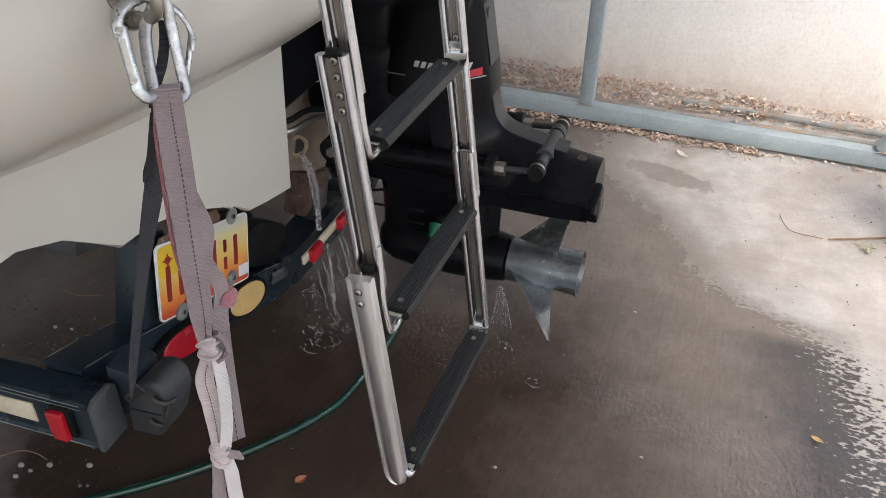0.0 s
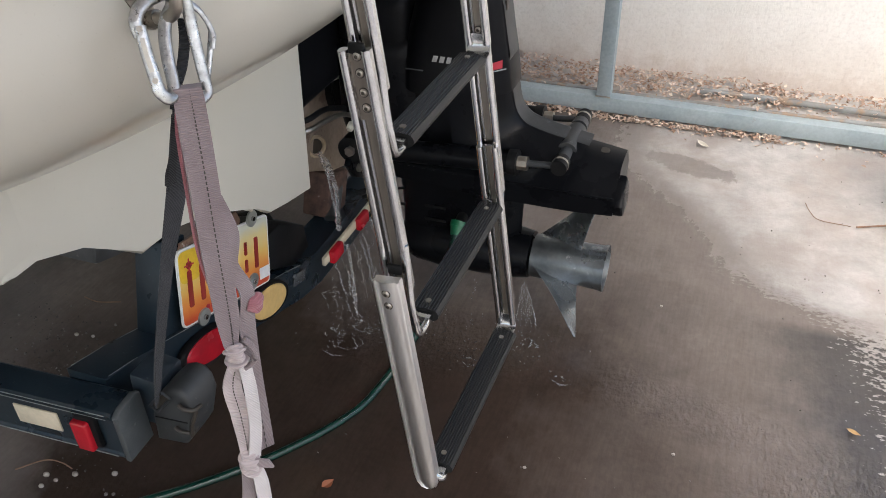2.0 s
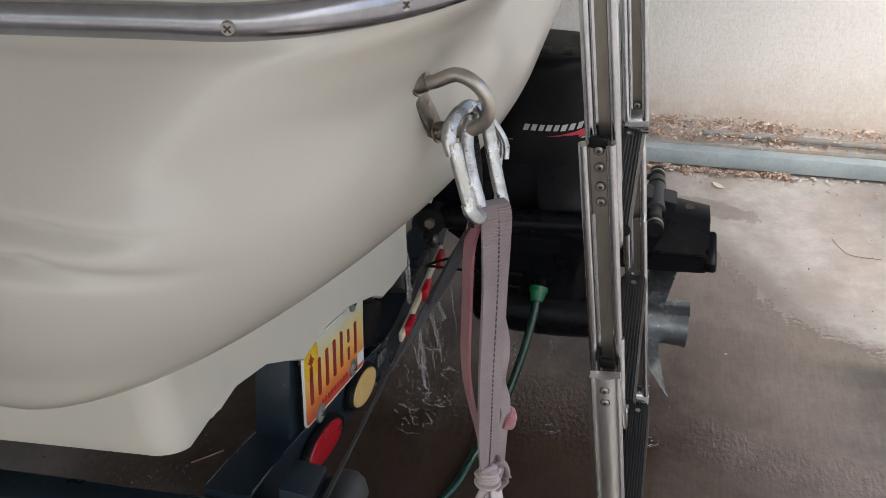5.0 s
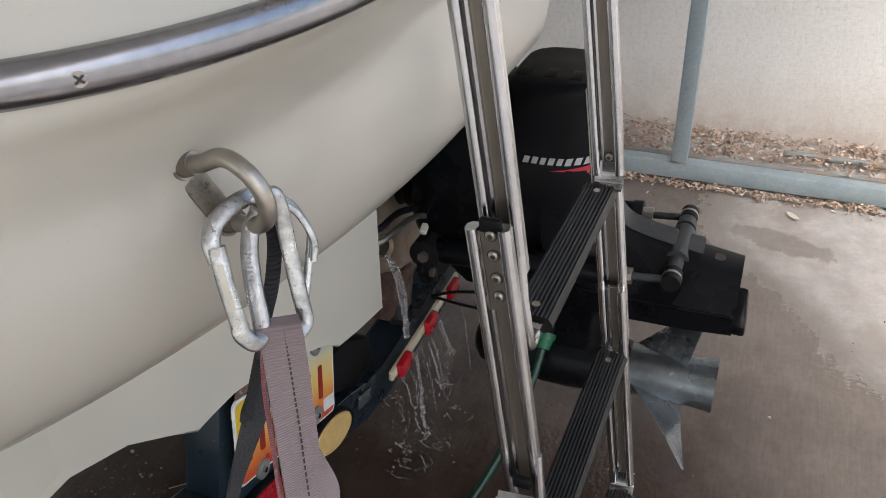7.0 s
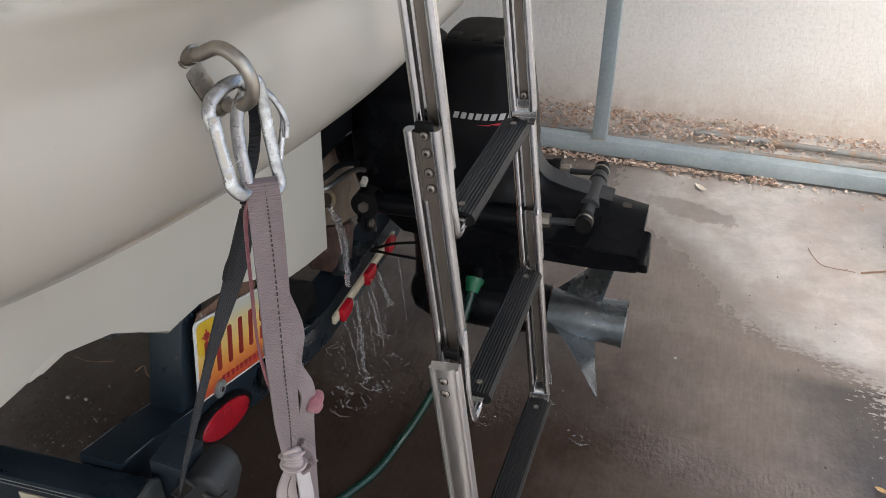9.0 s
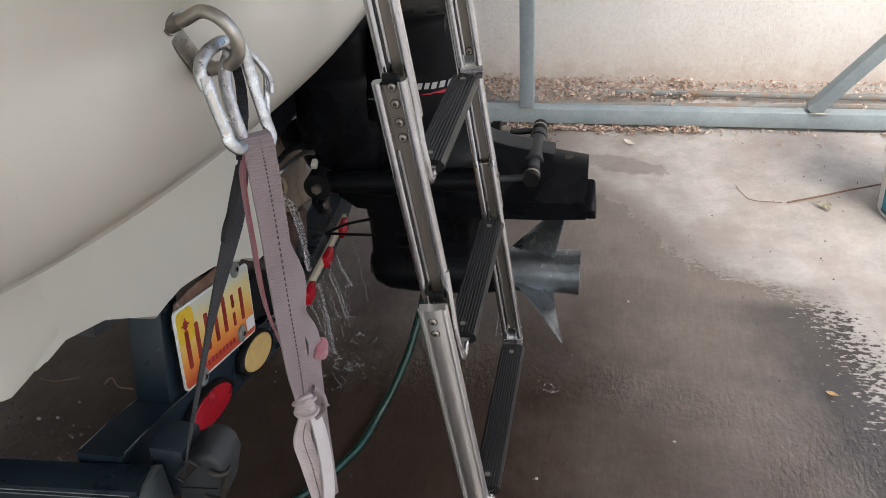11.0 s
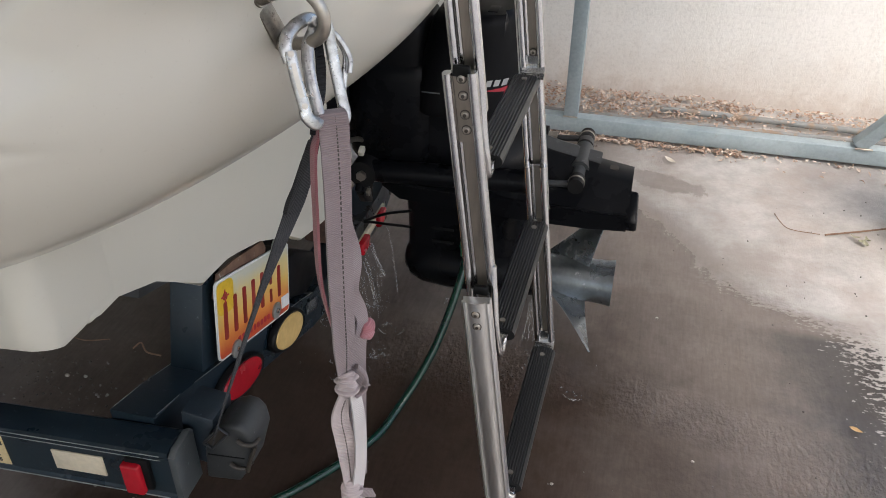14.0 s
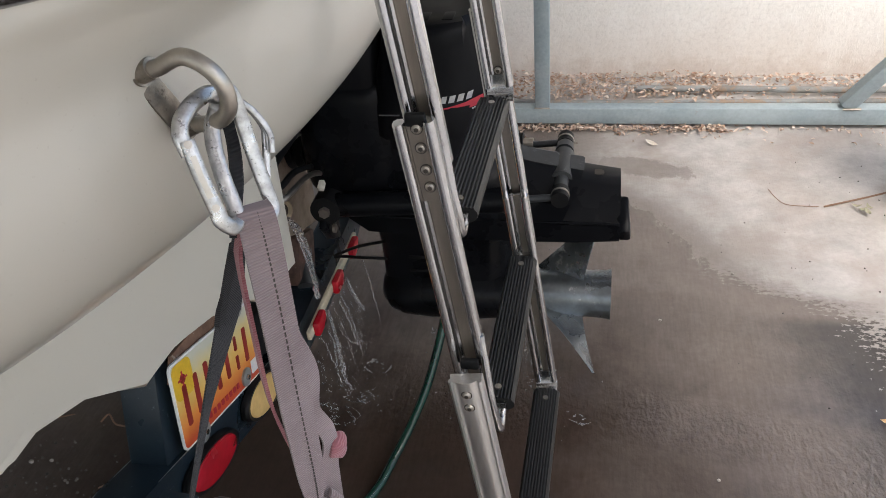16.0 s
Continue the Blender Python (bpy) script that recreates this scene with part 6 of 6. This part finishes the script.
def retractor_strap():
    s = thing("retractor_strap", "faded black flat strap from the retractor up to the carabiners", "strap", at=(-0.3, -2.09, 0.45))
    face = Vector((0.72, -0.55, 0.42))
    pts = [(-0.298, -2.084, 0.448), (-0.286, -2.092, 0.474), (-0.243, -2.112, 0.575), (-0.162, -2.140, 0.765), (-0.088, -2.166, 0.925), (-0.062, -2.180, 0.985), (-0.046, -2.192, 1.022)]
    bm, _, _ = ribbon(pts, 0.0132, 0.0010, [Vector((0.85, 0.28, -0.3)), Vector((0.85, 0.26, -0.3)), Vector((0.88, 0.12, -0.25)), Vector((0.88, 0.02, -0.25)), Vector((0.8, -0.5, 0)), face, face], scales=[0.7, 0.8, 0.95, 1.0, 0.85, 0.55, 0.4])
    part("webbing", bm, web_black, s)
    fold = [(-0.0915, -2.1630, 0.922), (-0.0860, -2.1662, 0.935), (-0.0770, -2.1705, 0.953), (-0.0640, -2.1790, 0.982), (-0.0510, -2.1880, 1.012)]
    part("folded_end", ribbon(fold, 0.0150, 0.0022, [Vector((0.88, -0.15, -0.2)), Vector((0.88, -0.2, -0.2)), Vector((0.85, -0.35, 0)), Vector((0.8, -0.5, 0)), face], scales=[1.05, 0.98, 0.75, 0.58, 0.42])[0], web_dark, s, "dark folded end sewn back on the strap")
    fr = bmesh.new()
    rnd = random.Random(3)
    for k in range(16):
        f = rnd.uniform(-1, 1)
        p = Vector((-0.0915, -2.1630, 0.922)) + Vector((0.003, 0.0135, 0.004)) * f
        tube([p, p + Vector((rnd.uniform(-0.004, 0.002), rnd.uniform(-0.003, 0.003), -0.003)), p + Vector((rnd.uniform(-0.003, 0.002), rnd.uniform(-0.003, 0.003), -0.004 - 0.004 * rnd.random()))], 0.0003, fr, steps=2, seg=4)
    part("frayed_threads", fr, web_dark, s)
    part("hook_loop", tube([(-0.0468, -2.1960, 1.0200), (-0.0465, -2.1880, 1.0380), (-0.0485, -2.1720, 1.0520), (-0.0530, -2.1560, 1.0690), (-0.0580, -2.1460, 1.0850)], 0.0048, flat=0.5, seg=10), web_dark, s)
    return settle(s)


retractor_strap()


# ---- buckets by the gate ----
def bucket(at, r0, r1, h, labelled, label):
    b = thing("bucket", label, "bucket", "stacked buckets", at=at)
    m = Matrix.Translation(at)
    part("body", lathe([(0.02, 0.004), (r0 - 0.01, 0.0), (r0, 0.006), (r0 + (r1 - r0) * 0.72, h * 0.72), (r0 + (r1 - r0) * 0.73 + 0.010, h * 0.735), (r0 + (r1 - r0) * 0.76 + 0.010, h * 0.76),
                        (r0 + (r1 - r0) * 0.77, h * 0.775), (r0 + (r1 - r0) * 0.86, h * 0.86), (r0 + (r1 - r0) * 0.87 + 0.012, h * 0.87), (r1 + 0.012, h * 0.985), (r1 + 0.006, h), (r1 - 0.004, h),
                        (r1 - 0.006, h * 0.9), (r0 - 0.006, 0.012), (0.02, 0.012)], m, 48), bucket_white, b)
    if labelled:
        def wrap(a0, a1, z0, z1, off):
            rows = []
            for i in range(3):
                z = z0 + (z1 - z0) * i / 2
                r = r0 + (r1 - r0) * z / h + off
                rows.append([m @ Vector((r * math.cos(a0 + (a1 - a0) * j / 24), r * math.sin(a0 + (a1 - a0) * j / 24), z)) for j in range(25)])
            return grid_surface(rows)[0]
        def at_label(a, z, off):
            r = r0 + (r1 - r0) * z / h + off
            return m @ Vector((r * math.cos(a), r * math.sin(a), z))
        lab = part("paper_label", wrap(radians(188), radians(330), 0.019, 0.150, 0.0015), label_blue, b, "scuffed teal-blue wrap-round paper label")
        part("edge_band", wrap(radians(188), radians(330), 0.019, 0.027, 0.0021), label_dark, lab, "dark lower edge of the label")
        part("edge_band", wrap(radians(189), radians(330), 0.138, 0.150, 0.0021), label_dark, lab, "dark upper edge of the label")
        part("swirl", wrap(radians(200), radians(262), 0.034, 0.048, 0.0023), label_pale, lab, "paler wash across the label")
        part("mark", wrap(radians(247), radians(300), 0.112, 0.140, 0.0027), ink, lab, "dark bar in place of a maker's name")
        for k in range(5):
            part("mark", wrap(radians(249 + 7 * k), radians(254 + 7 * k), 0.119, 0.134, 0.0033), bucket_white, lab, "pale bar in place of a letter")
        for a_half, z_half, off, stuff in ((17, 0.026, 0.0027, grey_metal), (15.6, 0.0235, 0.0033, bucket_white)):
            rows = [[at_label(radians(213 + a_half * q * math.cos(t)), 0.122 + z_half * q * math.sin(t), off) for t in [2 * math.pi * i / 32 for i in range(32)]] for q in (0.04, 0.35, 0.7, 1.0)]
            part("mark", grid_surface(rows, closed=True)[0], stuff, lab, "pale oval mark")
        part("mark", wrap(radians(234), radians(290), 0.050, 0.062, 0.0027), bucket_white, lab, "white bar in place of small lettering")
        for off, dx, stuff, word in ((0.0025, 0.0012, label_dark, "dark outline of the lettering"), (0.0031, 0.0, bucket_white, "white lettering")):
            tb = text_bm("LAUNDRY", 0.036, Matrix())
            for v in tb.verts:
                a, z = radians(213) + (v.co.x * 0.80 + dx) / (r0 + 0.012), 0.066 + v.co.y - dx + v.co.x * 0.02
                v.co = at_label(a, z, off + v.co.z)
            part("lettering", tb, stuff, lab, word)
    hr = r1 + 0.016
    if not labelled:
        part("handle", tube([m @ Vector((hr * math.cos(radians(a)), hr * math.sin(radians(a)), h * 0.55 + 0.0013 * (a - 180))) for a in range(176, 330, 14)], 0.0025, steps=3, seg=8), steel_dull, b)
    return settle(b)


bucket((1.222, -0.545, 0.0), 0.135, 0.150, 0.262, True, "white plastic detergent bucket with a blue label, standing on dry concrete")
bucket((1.222, -0.545, 0.170), 0.126, 0.148, 0.40, False, "white plastic bucket set into the one below")


# ---- water running off the drive ----
def water_material():
    mat, n, l, bsdf = nodes_of("running_water")
    bsdf.inputs["Base Color"].default_value = (0.93, 0.94, 0.95, 1)
    bsdf.inputs["Transmission Weight"].default_value, bsdf.inputs["IOR"].default_value, bsdf.inputs["Roughness"].default_value = 0.90, 1.33, 0.05
    return mat


water = water_material()
BEAD = [(0, 0, 1)] + [(math.sin(a) * math.cos(b), math.sin(a) * math.sin(b), math.cos(a)) for a in (0.9, 1.57, 2.24) for b in [2 * math.pi * i / 8 for i in range(8)]] + [(0, 0, -1)]


def drop(at, r, scale, bm):
    """One small bead of water."""
    vs = [bm.verts.new((at[0] + p[0] * r * scale[0], at[1] + p[1] * r * scale[1], at[2] + p[2] * r * scale[2])) for p in BEAD]
    for i in range(8):
        j = (i + 1) % 8
        bm.faces.new((vs[0], vs[1 + i], vs[1 + j]))
        bm.faces.new((vs[25], vs[17 + j], vs[17 + i]))
        for k in (1, 9):
            bm.faces.new((vs[k + i], vs[k + 8 + i], vs[k + 8 + j], vs[k + j]))


def stream(top, foot, r, seed, bm):
    """Falling water, broken into drawn-out drops that scatter towards the floor."""
    rnd = random.Random(seed)
    a, b = Vector(top), Vector(foot)
    for k in range(44):
        f = rnd.random() ** 0.8
        spread = 0.002 + 0.012 * f
        p = a.lerp(b, f) + Vector((rnd.gauss(0, spread), rnd.gauss(0, spread), 0))
        size = r * rnd.uniform(0.12, 0.30)
        p.z = max(p.z, size * 2)
        drop(p, size, (1, 1, rnd.uniform(2.0, 14.0) if p.z > 0.06 else 1.0), bm)


def rope(points, r, seed, bm):
    """An unbroken, twisting run of aerated water."""
    rnd = random.Random(seed)
    way = spline(points, 9)
    k = [r * (0.55 + 0.55 * rnd.random()) for _ in way]
    k = [(a + b + c) / 3 for a, b, c in zip([k[0], *k], k, [*k[1:], k[-1]])]
    k[-1] *= 0.3
    sweep(circle(1.0, 8, 0.7), [p + Vector((rnd.gauss(0, 0.0012), rnd.gauss(0, 0.0012), 0)) for p in way], bm, up=(0.6, -0.8, 0.05), scale=k)


def crown(x, y, r, seed, bm):
    """Broken rings, short raised arcs and a few beads where water lands."""
    rnd = random.Random(seed)
    for i in range(6):
        a0, span, q = 2 * math.pi * rnd.random(), rnd.uniform(0.5, 1.6), r * rnd.uniform(0.25, 1.15)
        way = [Vector((x + (q + 0.003 * math.sin(j * 1.7 + i)) * math.cos(a0 + span * j / 7), y + 0.75 * (q + 0.003 * math.cos(j * 2.1 + i)) * math.sin(a0 + span * j / 7), 0.0012)) for j in range(8)]
        w = rnd.uniform(0.0005, 0.0013)
        sweep(circle(1.0, 8, 0.6), way, bm, scale=[w * (0.25 + math.sin(math.pi * j / 7)) for j in range(8)])
    for i in range(5):
        a = 2 * math.pi * rnd.random()
        q = r * rnd.uniform(0.35, 1.15)
        drop((x + q * math.cos(a), y + q * math.sin(a) * 0.8, 0.002 + 0.010 * rnd.random() ** 2), rnd.uniform(0.0006, 0.0015), (rnd.uniform(0.9, 2.6), rnd.uniform(0.9, 1.6), rnd.uniform(0.5, 2.2)), bm)


def spray():
    """Runs of water off the drive, broken streams below them and small crowns where they land."""
    rnd = random.Random(12)
    bm = bmesh.new()
    rope([(-0.405, -1.350, 0.470), (-0.392, -1.340, 0.440), (-0.384, -1.332, 0.380), (-0.380, -1.338, 0.310), (-0.376, -1.345, 0.262)], 0.0062, 3, bm)
    rope([(-0.400, -1.352, 0.462), (-0.388, -1.352, 0.42), (-0.380, -1.350, 0.34), (-0.378, -1.352, 0.27)], 0.0034, 5, bm)
    rope([(-0.362, -1.340, 0.225), (-0.356, -1.342, 0.16), (-0.352, -1.348, 0.09), (-0.350, -1.352, 0.020)], 0.0048, 7, bm)
    rope([(-0.350, -1.30, 0.225), (-0.335, -1.30, 0.16), (-0.325, -1.305, 0.10)], 0.0026, 9, bm)
    rope([(-0.352, -1.225, 0.225), (-0.345, -1.215, 0.17), (-0.330, -1.205, 0.12)], 0.0026, 11, bm)
    # thin sheet of drips below the lamp bar
    for k in range(8):
        y0 = rnd.uniform(-1.42, -1.12)
        x0, z1 = -0.362 + rnd.uniform(0.0, 0.012), rnd.choice((0.015, 0.05, 0.09, 0.13))
        rope([(x0, y0, 0.224), (x0 + 0.010, y0 + 0.003, 0.18), (x0 + 0.022, y0 - 0.004, (0.18 + z1) / 2), (x0 + 0.030, y0 - 0.006, z1)], rnd.uniform(0.0007, 0.0015), 40 + k, bm)
    # thin fan of water below the hub
    for k, (dx, r) in enumerate(((0.0, 0.0016), (0.012, 0.0008), (0.026, 0.0009), (0.040, 0.0008), (0.052, 0.0016))):
        rope([(0.050 + dx * 0.2, -1.275, 0.164), (0.048 + dx * 0.6, -1.282, 0.11), (0.042 + dx, -1.29, 0.052 + 0.003 * (k % 2))], r, 13 + k, bm)
    for k, (cx, cy, r) in enumerate(((-0.353, -1.452, 0.040), (-0.389, -1.415, 0.03), (-0.382, -1.351, 0.04), (-0.361, -1.168, 0.035), (-0.299, -1.267, 0.03), (-0.323, -1.362, 0.035), (-0.455, -1.282, 0.025), (-0.342, -1.432, 0.04), (-0.301, -1.371, 0.025), (-0.04, -1.40, 0.03), (0.075, -1.30, 0.035), (0.178, -1.385, 0.03))):
        crown(cx, cy, r, 30 + k, bm)
    for k, (top, foot, r) in enumerate((((-0.372, -1.345, 0.24), (-0.345, -1.36, 0.002), 0.0046), ((-0.368, -1.300, 0.235), (-0.325, -1.325, 0.002), 0.0040), ((-0.372, -1.395, 0.235), (-0.375, -1.405, 0.002), 0.0036),
                                        ((-0.362, -1.250, 0.225), (-0.300, -1.300, 0.002), 0.0036), ((-0.360, -1.190, 0.225), (-0.350, -1.170, 0.002), 0.0032), ((-0.06, -1.285, 0.165), (-0.04, -1.40, 0.002), 0.0028), ((-0.15, -1.275, 0.155), (-0.13, -1.33, 0.002), 0.0028),
                                        ((0.055, -1.27, 0.17), (0.075, -1.29, 0.002), 0.0036))):
        stream(top, foot, r, k + 1, bm)
    for cx, cy, spread, count in ((-0.345, -1.36, 0.06, 60), (-0.05, -1.38, 0.05, 16), (-0.14, -1.33, 0.05, 16), (0.07, -1.29, 0.035, 26), (0.09, -1.36, 0.03, 20)):
        for _ in range(count):
            p = Vector((rnd.gauss(cx, spread), rnd.gauss(cy, spread), 0.001 + 0.02 * max(0.0, rnd.gauss(0, 0.5))))
            drop(p, rnd.uniform(0.0005, 0.0014), (rnd.uniform(0.8, 1.8), rnd.uniform(0.8, 1.8), rnd.uniform(0.5, 1.4)), bm)
    return lone("water_spray", bm, water, "thin broken streams and splashing drops of clear water", "water", kind="stuff")


spray()
